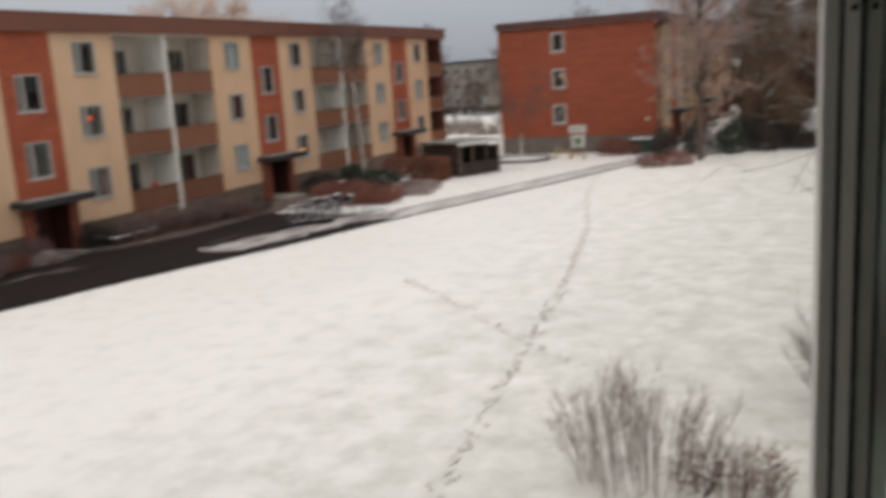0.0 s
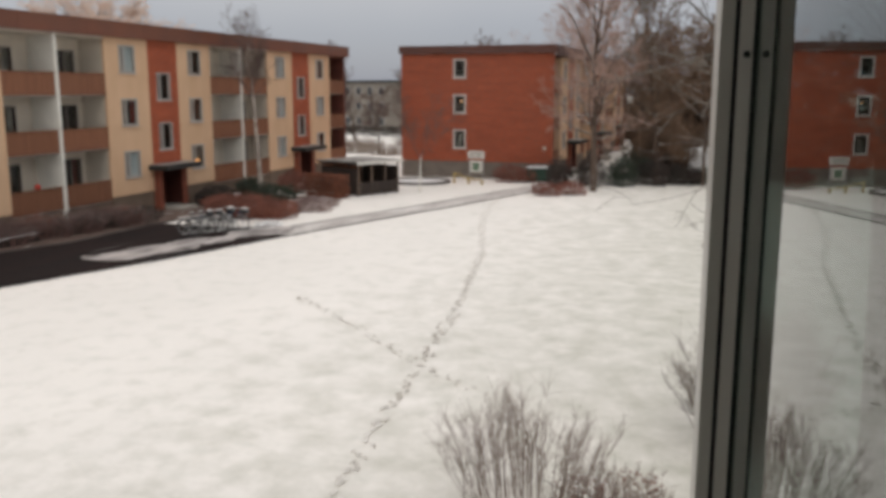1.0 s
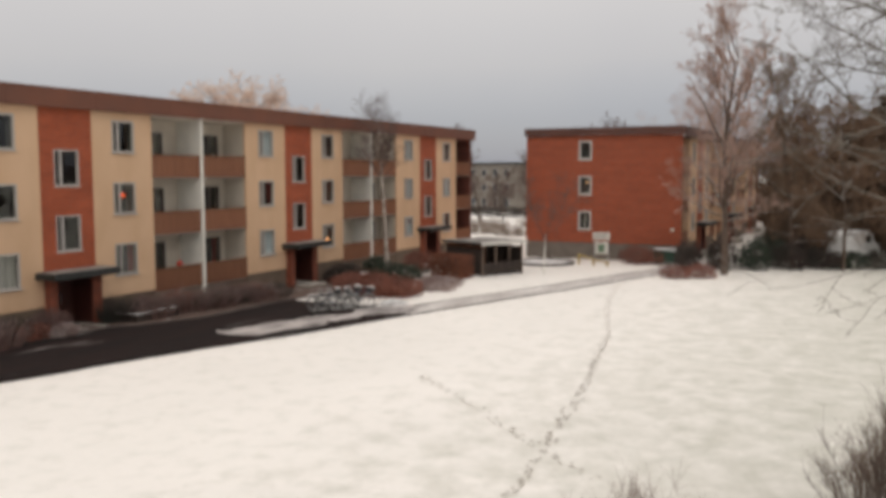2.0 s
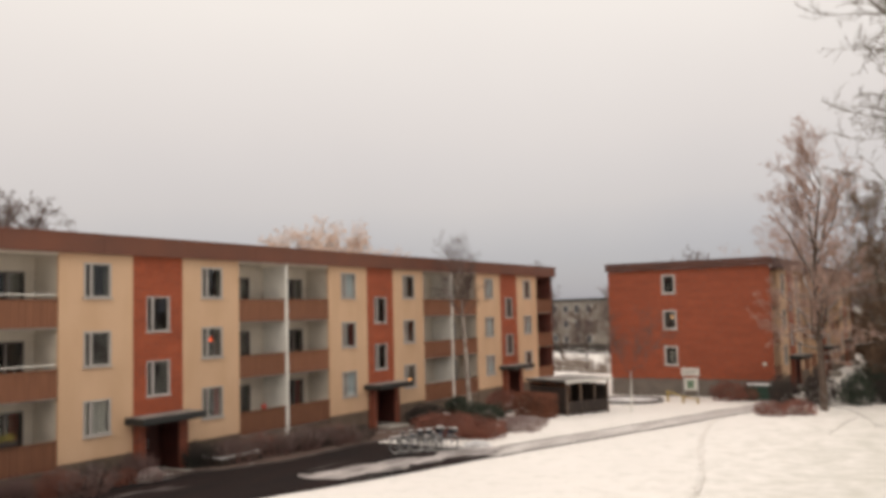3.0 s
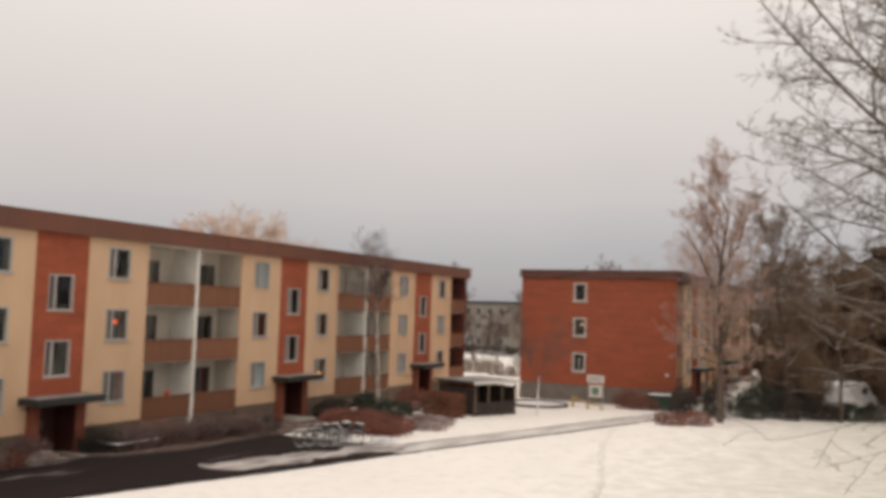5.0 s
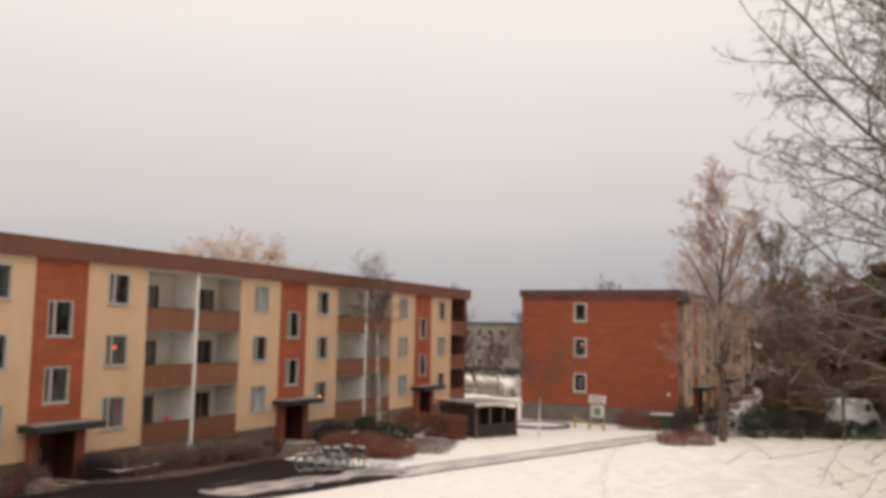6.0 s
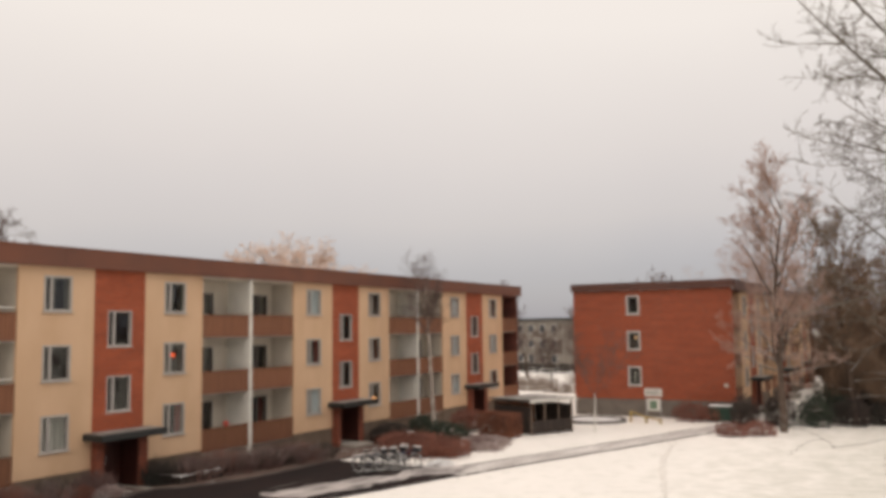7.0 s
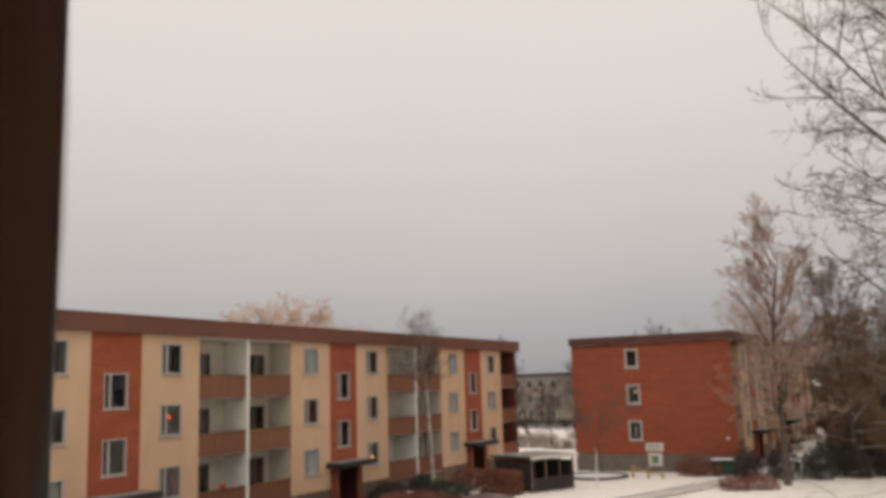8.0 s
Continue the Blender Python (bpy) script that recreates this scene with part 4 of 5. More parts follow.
# ---- trees and shrubs ----
def bough(out, p, d, length, r, lvl, spec, rng):
    """Grows one branch and, from it, the branches of the next level."""
    segs = spec["segs"][lvl]
    pts, dirs = [(p.copy(), r)], [d.copy()]
    for i in range(segs):
        w = spec["wob"][lvl]
        d = (d + Vector((rng.gauss(0, w), rng.gauss(0, w), rng.gauss(0, w) + spec["up"][lvl]))).normalized()
        p = p + d * (length / segs)
        pts.append((p.copy(), max(spec["tip"], r * (1 - (i + 1) / segs * 0.85))))
        dirs.append(d.copy())
    out[lvl].append(pts)
    if lvl + 1 >= len(spec["segs"]):
        return
    n = spec["n"][lvl]
    lo = spec["lo"][lvl]
    for k in range(n):
        t = lo + (1 - lo) * (k + rng.random()) / n
        f = t * segs
        i = min(segs - 1, int(f))
        q = pts[i][0].lerp(pts[i + 1][0], f - i)
        rr = pts[i][1] + (pts[i + 1][1] - pts[i][1]) * (f - i)
        base = dirs[i + 1]
        side = base.cross(Vector((rng.gauss(0, 1), rng.gauss(0, 1), rng.gauss(0, 1)))).normalized()
        ang = radians(spec["ang"][lvl] * rng.uniform(0.65, 1.3))
        nd = (base * math.cos(ang) + side * math.sin(ang)).normalized()
        shape = 1 - spec["fall"][lvl] * (t - lo) / max(0.01, 1 - lo)
        bough(out, q, nd, length * spec["ratio"][lvl] * shape * rng.uniform(0.65, 1.25), max(spec["tip"], min(rr * 0.75, r * spec["rr"][lvl])), lvl + 1, spec, rng)


def bare_tree(name, at, height, radius, spec, seed, bark, twig, label, category="tree", first=None, start=(0, 0, 1), split=2, group=""):
    rng = random.Random(seed)
    t = thing(name, at, 0, label, category, group)
    out = [[] for _ in spec["segs"]]
    bough(out, Vector((0, 0, -0.15)), Vector(start).normalized(), height, radius, 0, spec, rng)
    if first:
        first(out, rng)
    mesh_part("trunk", tube_mesh("trunk", out[0], 8), bark, t)
    limbs = [s for lvl in out[1:split] for s in lvl]
    if limbs:
        tagged(mesh_part("branchwork", tube_mesh("branchwork", limbs, 5), bark, t), kind="stuff")
    mesh_part("crown", tube_mesh("crown", [s for lvl in out[split:] for s in lvl], 3), twig, t, "bare fine twigs")["kind"] = "stuff"
    return t


TALL = dict(segs=(10, 7, 5, 4, 2), wob=(0.03, 0.10, 0.14, 0.18, 0.2), up=(0.02, 0.12, 0.06, 0.03, 0.0), n=(38, 8, 6, 4), lo=(0.24, 0.2, 0.15, 0.15), ang=(46, 38, 40, 42),
            ratio=(0.33, 0.44, 0.5, 0.5), rr=(0.34, 0.5, 0.55, 0.6), fall=(0.3, 0.4, 0.3, 0.3), tip=0.012)
BIRCH = dict(segs=(12, 7, 5, 4), wob=(0.012, 0.06, 0.10, 0.15), up=(0.01, 0.09, 0.03, 0.0), n=(30, 9, 6), lo=(0.66, 0.25, 0.2), ang=(44, 32, 36), ratio=(0.235, 0.42, 0.5), rr=(0.2, 0.5, 0.6), fall=(0.0, 0.3, 0.3), tip=0.007)
DOME = dict(segs=(6, 6, 5, 3, 2), wob=(0.03, 0.07, 0.10, 0.14, 0.14), up=(0.02, 0.03, 0.0, -0.06, -0.12), n=(22, 9, 7, 3), lo=(0.35, 0.2, 0.15, 0.15), ang=(55, 40, 40, 40), ratio=(0.44, 0.46, 0.46, 0.5),
            rr=(0.5, 0.5, 0.55, 0.6), fall=(0.45, 0.3, 0.3, 0.3), tip=0.016)
YOUNG = dict(segs=(4, 7, 5, 4, 3), wob=(0.02, 0.10, 0.14, 0.2, 0.2), up=(0.0, 0.08, 0.06, 0.03, 0.0), n=(9, 7, 5, 2), lo=(0.8, 0.15, 0.2, 0.2), ang=(36, 36, 42, 42), ratio=(1.5, 0.42, 0.5, 0.5), rr=(0.35, 0.5, 0.6, 0.6), fall=(0.2, 0.3, 0.3, 0.3), tip=0.008)
ROUND = dict(segs=(7, 6, 5, 3, 2), wob=(0.04, 0.14, 0.16, 0.2, 0.2), up=(0.02, 0.08, 0.05, 0.0, -0.03), n=(16, 9, 7, 4), lo=(0.25, 0.25, 0.2, 0.2), ang=(56, 45, 45, 45), ratio=(0.5, 0.5, 0.5, 0.5),
             rr=(0.45, 0.5, 0.55, 0.6), fall=(0.35, 0.3, 0.3, 0.3), tip=0.012)
OVER = dict(segs=(10, 10, 8, 6, 4), wob=(0.03, 0.055, 0.12, 0.17, 0.2), up=(0.02, 0.0, 0.02, 0.02, 0.02), n=(5, 12, 7, 4), lo=(0.75, 0.12, 0.12, 0.15), ang=(50, 42, 46, 48), ratio=(0.26, 0.36, 0.42, 0.42),
            rr=(0.24, 0.36, 0.45, 0.55), fall=(0.25, 0.45, 0.3, 0.3), tip=0.0042)


LOWB = dict(TALL, n=(24, 7, 4, 3), up=(0.02, -0.02, 0.0, 0.0, 0.0))


def snow_boughs(out, rng):
    """Low boughs that reach far out."""
    for k in range(5):
        a = 2 * math.pi * k / 5 + rng.uniform(-0.3, 0.3)
        bough(out, Vector((0, 0, rng.uniform(1.6, 5.5))), Vector((math.cos(a), math.sin(a), 0.2)), rng.uniform(2.6, 4.4), 0.06, 1, LOWB, rng)


bare_tree("tree", (21.1, 34.0, -0.29), 15.0, 0.26, TALL, 12, M_SNOWBARK, M_TWIG, "tall bare tree with pinkish twigs and snow on its boughs", first=snow_boughs, start=(0.04, 0, 1))
bare_tree("tree", (7.0, 96.0, -0.5), 16.0, 0.2, ROUND, 8, M_BARK, M_TWIG, "tall bare tree behind the brick block")
bare_tree("tree", (24.6, 42.5, -0.35), 13.2, 0.2, TALL, 5, M_SNOWBARK, M_WOODTWIG, "bare tree with a tall brown twiggy crown", first=snow_boughs)
bare_tree("tree", (28.0, 40.5, -0.33), 9.5, 0.14, ROUND, 15, M_SNOWBARK, M_WOODTWIG, "bare tree with drooping snowy boughs", first=snow_boughs)
WOOD = dict(ROUND, n=(12, 7, 5, 3), tip=0.021)
for i, (x, y, h) in enumerate(((22.0, 62.0, 9.5), (24.6, 69.0, 11.0), (26.4, 60.0, 10.5), (28.6, 66.0, 11.5), (22.6, 84.0, 12.0), (31.0, 60.0, 12.0), (20.6, 92.0, 12.0), (18.6, 104.0, 12.0), (25.0, 92.0, 12.0))):
    bare_tree("tree", (x, y, ground_z(x, y)), h, 0.18, WOOD, 80 + i, M_BARK, M_WOODTWIG, "bare brown tree in the wood beyond the hedge", group="bare trees of the wood")


SPARSE = dict(OVER, n=(10, 5, 3, 1), up=(0.02, 0.012, 0.0, 0.0, 0.0))
SWEPT = dict(OVER, n=(10, 5, 3, 2), up=(0.02, 0.05, 0.03, 0.0, 0.0))


def low_limbs(out, rng):
    """Steep limbs that fan up over the lawn; below them limbs that sag and lift their tips, and thin hanging ones."""
    for z, y, slope, ln, r in ((6.6, 0.0, 1.47, 6.0, 0.060), (6.55, 0.15, 1.07, 4.7, 0.048), (6.55, -0.1, 0.55, 4.2, 0.034), (7.4, 0.3, 1.25, 5.0, 0.040), (7.9, -0.2, 0.85, 3.8, 0.036),
                               (7.2, -0.3, 0.72, 4.4, 0.034), (9.6, 0.2, 0.9, 3.7, 0.034), (9.2, -0.1, 0.35, 3.6, 0.030), (6.9, 0.1, 0.42, 4.1, 0.030), (6.2, 0.25, 0.75, 4.5, 0.034), (8.2, 0.1, 1.6, 4.6, 0.036), (7.0, 0.2, 1.9, 5.6, 0.040), (9.0, -0.2, 1.2, 4.0, 0.034), (6.8, -0.1, 1.7, 6.6, 0.046)):
        bough(out, Vector((0, 0, z)), Vector((-1, y, slope)).normalized(), ln, r, 1, OVER, rng)
    for z, y, slope, ln, r in ((6.05, 0.05, 0.22, 4.4, 0.046), (6.55, 0.2, -0.2, 3.9, 0.036), (5.7, -0.1, 0.14, 3.6, 0.032), (5.2, 0.25, 0.1, 4.0, 0.03)):
        bough(out, Vector((0, 0, z)), Vector((-1, y, slope)).normalized(), ln, r, 1, SWEPT, rng)
    for z, y, slope, ln, r in ((7.75, 0.1, -0.42, 5.2, 0.03), (6.9, 0.35, -0.34, 4.6, 0.022), (6.05, 0.1, -0.56, 4.2, 0.013), (5.6, 0.3, -0.5, 3.6, 0.012)):
        bough(out, Vector((0, 0, z)), Vector((-1, y, slope)).normalized(), ln, r, 1, SPARSE, rng)


bare_tree("tree", (32.35, -11.2, 0.1), 12.5, 0.22, OVER, 48, M_NEARBARK, M_NEARBARK, "large bare tree reaching over the lawn with grey boughs", first=low_limbs, split=3)
bare_tree("birch", (2.6, 22.0, -0.2), 9.4, 0.17, BIRCH, 6, M_BIRCH, M_BIRCHTWIG, "slender birch with white bark and dark top", "birch", start=(-0.05, 0, 1), split=1)
bare_tree("young_tree", (10.5, 28.8, -0.26), 2.7, 0.075, YOUNG, 4, M_POST, M_BIRCHTWIG, "young bare tree with a pale trunk and a brown twiggy crown", "young tree", split=1)
for i, (y, h) in enumerate(((38.6, 12.3), (42.4, 13.5), (46.4, 14.2), (50.4, 14.5), (54.4, 14.2), (58.4, 13.2))):
    bare_tree("willow", (-30, y, -0.3), h, 0.35, DOME, 31 + i, M_BARK, M_WILLOW, "yellowish bare willow crown behind the block", "willow", group="willows behind the block")
bare_tree("tree", (-30, 10.6, 0.0), 13.9, 0.3, DOME, 33, M_BARK, M_BIRCHTWIG, "bare dark tree behind the block", group="bare trees behind the block")
bare_tree("tree", (-31, 14.6, 0.0), 13.6, 0.3, DOME, 34, M_BARK, M_BIRCHTWIG, "bare dark tree behind the block", group="bare trees behind the block")
bare_tree("tree", (-8.6, 68.0, -0.5), 6.4, 0.1, WOOD, 41, M_BARK, M_BIRCHTWIG, "small bare tree in the snow between the blocks")
bare_tree("tree", (-20.5, 88.0, -0.5), 10.2, 0.2, WOOD, 35, M_BARK, M_BIRCHTWIG, "bare tree in the snow beyond the blocks")
bare_tree("tree", (-17.0, 100.0, -0.5), 8.2, 0.2, WOOD, 37, M_BARK, M_BIRCHTWIG, "bare tree in the snow beyond the blocks")
bare_tree("tree", (-5.0, 95.0, -0.5), 11.6, 0.25, WOOD, 36, M_BARK, M_BIRCHTWIG, "bare tree behind the brick block")


def leaf_mass(name, lumps, count, leaf, seed, clipped=False):
    """Many small leaves in rounded lumps. lumps: (centre, half sizes)."""
    rng = random.Random(seed)
    verts, faces = [], []
    vols = [h[0] * h[1] * h[2] for _, h in lumps]
    for (c, h), v in zip(lumps, vols):
        for _ in range(max(20, int(count * v / sum(vols)))):
            d = Vector((rng.gauss(0, 1), rng.gauss(0, 1), rng.gauss(0, 1))).normalized()
            k = rng.random() ** 0.28
            bulge = 1 + 0.28 * noise.noise(Vector((d.x * 2.2 + c[0], d.y * 2.2 + c[1], d.z * 2.2)))
            p = Vector(c) + Vector((d.x * h[0], d.y * h[1], d.z * h[2])) * k * bulge
            if clipped:
                q = [rng.uniform(-1, 1) for _ in range(3)]
                q[rng.randrange(3)] = rng.choice((-1, 1)) * rng.uniform(0.8, 1.04)
                p = Vector(c) + Vector((q[0] * h[0], q[1] * h[1], q[2] * h[2]))
            a = Vector((rng.gauss(0, 1), rng.gauss(0, 1), rng.gauss(0, 1))).normalized()
            b = a.orthogonal().normalized()
            s = leaf * rng.uniform(0.6, 1.4)
            i = len(verts)
            verts += [tuple(p + a * s), tuple(p + b * s * 0.45), tuple(p - a * s), tuple(p - b * s * 0.45)]
            faces.append((i, i + 1, i + 2, i + 3))
    me = bpy.data.meshes.new(name)
    me.from_pydata(verts, [], faces)
    return me


def leafy(name, at, lumps, count, leaf, seed, mat, label, category, turn=0.0, stems=14, group="", clipped=False):
    """A bush or hedge: stems from the ground and a mass of leaves."""
    rng = random.Random(seed)
    b = thing(name, at, turn, label, category, group)
    st = []
    for i in range(stems):
        c, h = lumps[i % len(lumps)]
        x, y = c[0] + rng.uniform(-0.6, 0.6) * h[0], c[1] + rng.uniform(-0.6, 0.6) * h[1]
        top = c[2] + h[2] * 0.7
        st.append([(Vector((x, y, -0.1)), 0.02), (Vector((x + rng.gauss(0, 0.1), y + rng.gauss(0, 0.1), top * 0.5)), 0.014), (Vector((x + rng.gauss(0, 0.2), y + rng.gauss(0, 0.2), top)), 0.006)])
    tagged(mesh_part("stem_clump", tube_mesh("stem_clump", st, 4), M_BIRCHTWIG, b), kind="stuff")
    tagged(mesh_part("foliage", leaf_mass("foliage", lumps, count, leaf, seed, clipped), mat, b, smooth=False), kind="stuff")
    return b


def twig_bush(name, at, size, count, seed, mat, label, category, turn=0.0, thick=0.006, fork=5, group="", spread=0.5, root=0.18):
    """A bush of whips: stems that fan out from the root, each with side twigs."""
    rng = random.Random(seed)
    b = thing(name, at, turn, label, category, group)
    stems, twigs = [], []
    for _ in range(count):
        a, k = rng.uniform(0, 2 * math.pi), math.sqrt(rng.random())
        foot = Vector((math.cos(a) * size[0] * root * k * 2, math.sin(a) * size[1] * root * k * 2, -0.08))
        ht = size[2] * rng.uniform(0.55, 1.05) * (1 - 0.35 * k * k)
        tip = Vector((math.cos(a) * size[0] * spread * k * rng.uniform(0.7, 1.15), math.sin(a) * size[1] * spread * k * rng.uniform(0.7, 1.15), ht))
        mid = foot.lerp(tip, 0.5) + Vector((rng.gauss(0, 0.04), rng.gauss(0, 0.04), 0.08 * ht))
        q3 = foot.lerp(tip, 0.78) + Vector((rng.gauss(0, 0.04), rng.gauss(0, 0.04), 0.05 * ht))
        stems.append([(foot, thick * 1.8), (mid, thick * 1.2), (q3, thick * 0.9), (tip, thick * 0.45)])
        for _ in range(fork):
            t = rng.uniform(0.3, 0.95)
            s = foot.lerp(tip, t) if t > 0.78 else (foot.lerp(mid, t / 0.5) if t < 0.5 else mid.lerp(q3, (t - 0.5) / 0.28))
            d = (tip - foot).normalized() + Vector((rng.gauss(0, 0.6), rng.gauss(0, 0.6), rng.gauss(0.0, 0.35)))
            ln = ht * rng.uniform(0.12, 0.3)
            e = s + d.normalized() * ln
            twigs.append([(s, thick * 0.7), (s.lerp(e, 0.5) + Vector((rng.gauss(0, 0.015), rng.gauss(0, 0.015), 0.01)), thick * 0.5), (e, thick * 0.3)])
    tagged(mesh_part("stem_clump", tube_mesh("stem_clump", stems, 4), mat, b), kind="stuff")
    tagged(mesh_part("twig_mass", tube_mesh("twig_mass", twigs, 3), mat, b), kind="stuff")
    return b


def gz(x, y, d=0.0):
    return (x, y, ground_z(x, y) + d)


M_DARKWHIP = material("brown_shrub_twigs", (0.17, 0.12, 0.095), 0.95, 0.25, 1.0, 14.0, 0.0, second=(0.11, 0.075, 0.06))
# near shrubs under the window
twig_bush("shrub", gz(27.35, -13.2, 0.05), (2.7, 2.4, 1.9), 95, 1, M_SHRUB, "bare grey-brown shrub of upright whips in snow", "shrub", fork=22, thick=0.0040, spread=0.56)
twig_bush("shrub", gz(28.75, -13.3, 0.05), (1.6, 1.3, 0.9), 60, 2, M_SHRUB, "low russet shrub with dry leaves in snow", "shrub", fork=12, thick=0.005, spread=0.6)
leafy("dry_bush", gz(28.9, -13.1, 0.0), [((0, 0, 0.45), (0.55, 0.4, 0.3)), ((-0.8, -0.1, 0.35), (0.5, 0.4, 0.3))], 420, 0.03, 3, M_REDSHRUB, "small bush with withered brown leaves", "bush")
twig_bush("shrub", gz(30.6, -9.6, 0.05), (2.4, 2.2, 2.6), 130, 4, M_DARKWHIP, "tall dense brown shrub on the lawn", "shrub", fork=27, thick=0.006, spread=0.6)
twig_bush("shrub", gz(30.9, -8.3, 0.05), (2.2, 2.0, 2.4), 110, 5, M_DARKWHIP, "tall dense brown shrub on the lawn", "shrub", fork=24, thick=0.006, spread=0.6)

M_FROSTTWIG = snowy_bark("frosted_purple_twigs", (0.20, 0.115, 0.10), (0.12, 0.07, 0.062), 0.22)
M_DUSK = material("purple_brown_twigs", (0.17, 0.10, 0.09), 0.95, 0.3, 0.9, 12.0, 0.0, second=(0.09, 0.055, 0.05))
# planting along the beige and brick block
rng = random.Random(77)
for i in range(13):
    y = -10.5 + i * 1.75
    if abs(y - 0.2) < 1.5 or abs(y + 8) < 0.1:
        continue
    w = 0.9 if y < 6 else 1.3
    mat = (M_REDSHRUB, M_DARKSHRUB, M_DUSK)[i % 3]
    twig_bush("shrub", gz(0.85 + 0.3 * rng.random() + (0.5 if y > 6 else 0), y, 0.03), (w * 1.7, 1.9, 0.85 + 0.35 * rng.random()), 190, 100 + i, mat, "low russet twiggy shrub in the planting bed", "shrub", fork=6, thick=0.008, group="bed shrubs", spread=0.6)
for i, (x, y, h) in enumerate(((1.5, 3.2, 1.15), (1.7, 5.3, 1.3), (1.9, 7.2, 1.2), (2.4, 9.6, 1.1), (1.6, -4.6, 1.2), (1.5, -9.4, 1.3))):
    twig_bush("shrub", gz(x, y, 0.03), (2.0, 2.3, h), 150, 160 + i, M_FROSTTWIG, "grey-purple twiggy shrub dusted with snow beside the drive", "shrub", fork=7, thick=0.007, group="frosted bed shrubs", spread=0.62)
leafy("hedge", gz(1.2, 4.4), [((0, 0, 0.35), (0.7, 1.9, 0.4)), ((0.2, 1.8, 0.3), (0.6, 1.3, 0.36))], 3000, 0.05, 41, M_DARKSHRUB, "low dark hedge beside the drive", "hedge")
leafy("hedge", gz(1.8, 9.2), [((0, 0, 0.35), (0.8, 1.9, 0.42)), ((0.3, 2.0, 0.35), (0.9, 1.3, 0.42))], 3000, 0.05, 42, M_DARKSHRUB, "low dark hedge beside the drive", "hedge")
leafy("hedge", gz(1.3, -2.9), [((0, 0, 0.3), (0.6, 0.9, 0.4))], 1400, 0.05, 43, M_REDSHRUB, "low russet bush beside the entrance", "hedge")
leafy("bush", gz(1.7, -1.7), [((0, 0, 0.25), (0.5, 0.7, 0.32))], 900, 0.05, 44, M_FROST, "low bush dusted with snow", "bush")
leafy("bush", gz(6.3, 14.3), [((-1.6, 0.4, 0.5), (1.2, 1.0, 0.6)), ((0.2, 0, 0.55), (1.4, 1.1, 0.7)), ((1.6, 0.4, 0.45), (1.0, 1.0, 0.55))], 5200, 0.06, 45, M_REDSHRUB, "spreading russet bush beside the bicycles", "bush")
twig_bush("shrub", gz(6.3, 14.3), (4.6, 2.4, 1.45), 260, 46, M_REDSHRUB, "russet twigs of a spreading bush", "shrub", fork=6, thick=0.009, spread=0.55, root=0.23)
leafy("bush", gz(8.0, 18.9), [((-0.6, 0.6, 0.22), (1.5, 1.4, 0.35)), ((0.3, -1.2, 0.2), (1.0, 1.0, 0.3))], 3400, 0.06, 47, M_FROST, "low frosted bush dusted with snow", "bush")
leafy("bush", gz(1.4, 22.6), [((0, 0, 0.6), (0.9, 0.9, 0.7))], 1800, 0.07, 48, M_GREEN, "dark evergreen bush under the birch", "bush")
leafy("bush", gz(4.3, 20.8), [((0, 0, 0.5), (1.4, 1.2, 0.6)), ((-1.4, 0.8, 0.5), (0.9, 0.9, 0.6))], 2600, 0.07, 49, M_GREEN, "low dark evergreen bush under the birch", "bush")
leafy("bush", gz(3.0, 25.5), [((0, 0, 0.7), (1.2, 1.1, 0.8))], 2200, 0.07, 50, M_REDSHRUB, "brown rounded bush beside the shelter", "bush")
leafy("bush", gz(-0.2 + 1.4, 19.0), [((0, 0, 0.5), (0.9, 1.6, 0.6))], 2000, 0.07, 51, M_DARKSHRUB, "dark bush at the foot of the wall", "bush")
leafy("bush", gz(2.8, 17.2), [((0, 0, 0.35), (1.2, 1.2, 0.45))], 1600, 0.06, 52, M_REDSHRUB, "low russet bush in the bed", "bush")
leafy("clipped_hedge", gz(5.9, 24.4), [((0, 0, 0.72), (1.35, 0.6, 0.72)), ((0.05, 0, 0.74), (1.1, 0.45, 0.66))], 9000, 0.05, 53, M_RUSSET, "clipped russet hedge against the shelter", "hedge", turn=-18, clipped=True)


for i, (x, y) in enumerate(((-10.5, 66.0), (-6.0, 64.0), (-13.5, 75.0), (-9.0, 80.0))):
    twig_bush("shrub", gz(x, y), (5.0, 3.0, 1.5), 130, 180 + i, M_PALETWIG, "pale bare shrub in the snow between the blocks", "shrub", fork=6, thick=0.02, group="shrubs between the blocks", spread=0.62)


def planter(y0, y1):
    """A low bed with a raised rim that carries snow."""
    p = thing("planter", gz(0.35, y0), 0, "low raised planter with snow along its rim", "planter")
    d, w = y1 - y0, 1.45
    rim = part("rim", pierced([0, 0.1, w - 0.1, w], [0, 0.1, d - 0.1, d], [(0.1, w - 0.1, 0.1, d - 0.1)], lambda u, v: (u, v, 0.36), (0, 0, -0.5)), M_DARKWOOD, p, "dark timber rim")
    part("snow_layer", pierced([0.01, 0.09, w - 0.09, w - 0.01], [0.01, 0.09, d - 0.09, d - 0.01], [(0.09, w - 0.09, 0.09, d - 0.09)], lambda u, v: (u, v, 0.40), (0, 0, -0.04)), M_SNOWCAP, rim)
    part("soil", boxes(((0.1, 0.1, -0.1), (w - 0.1, d - 0.1, 0.26))), M_SOIL, p)


planter(1.95, 4.5)
planter(18.3, 21.0)
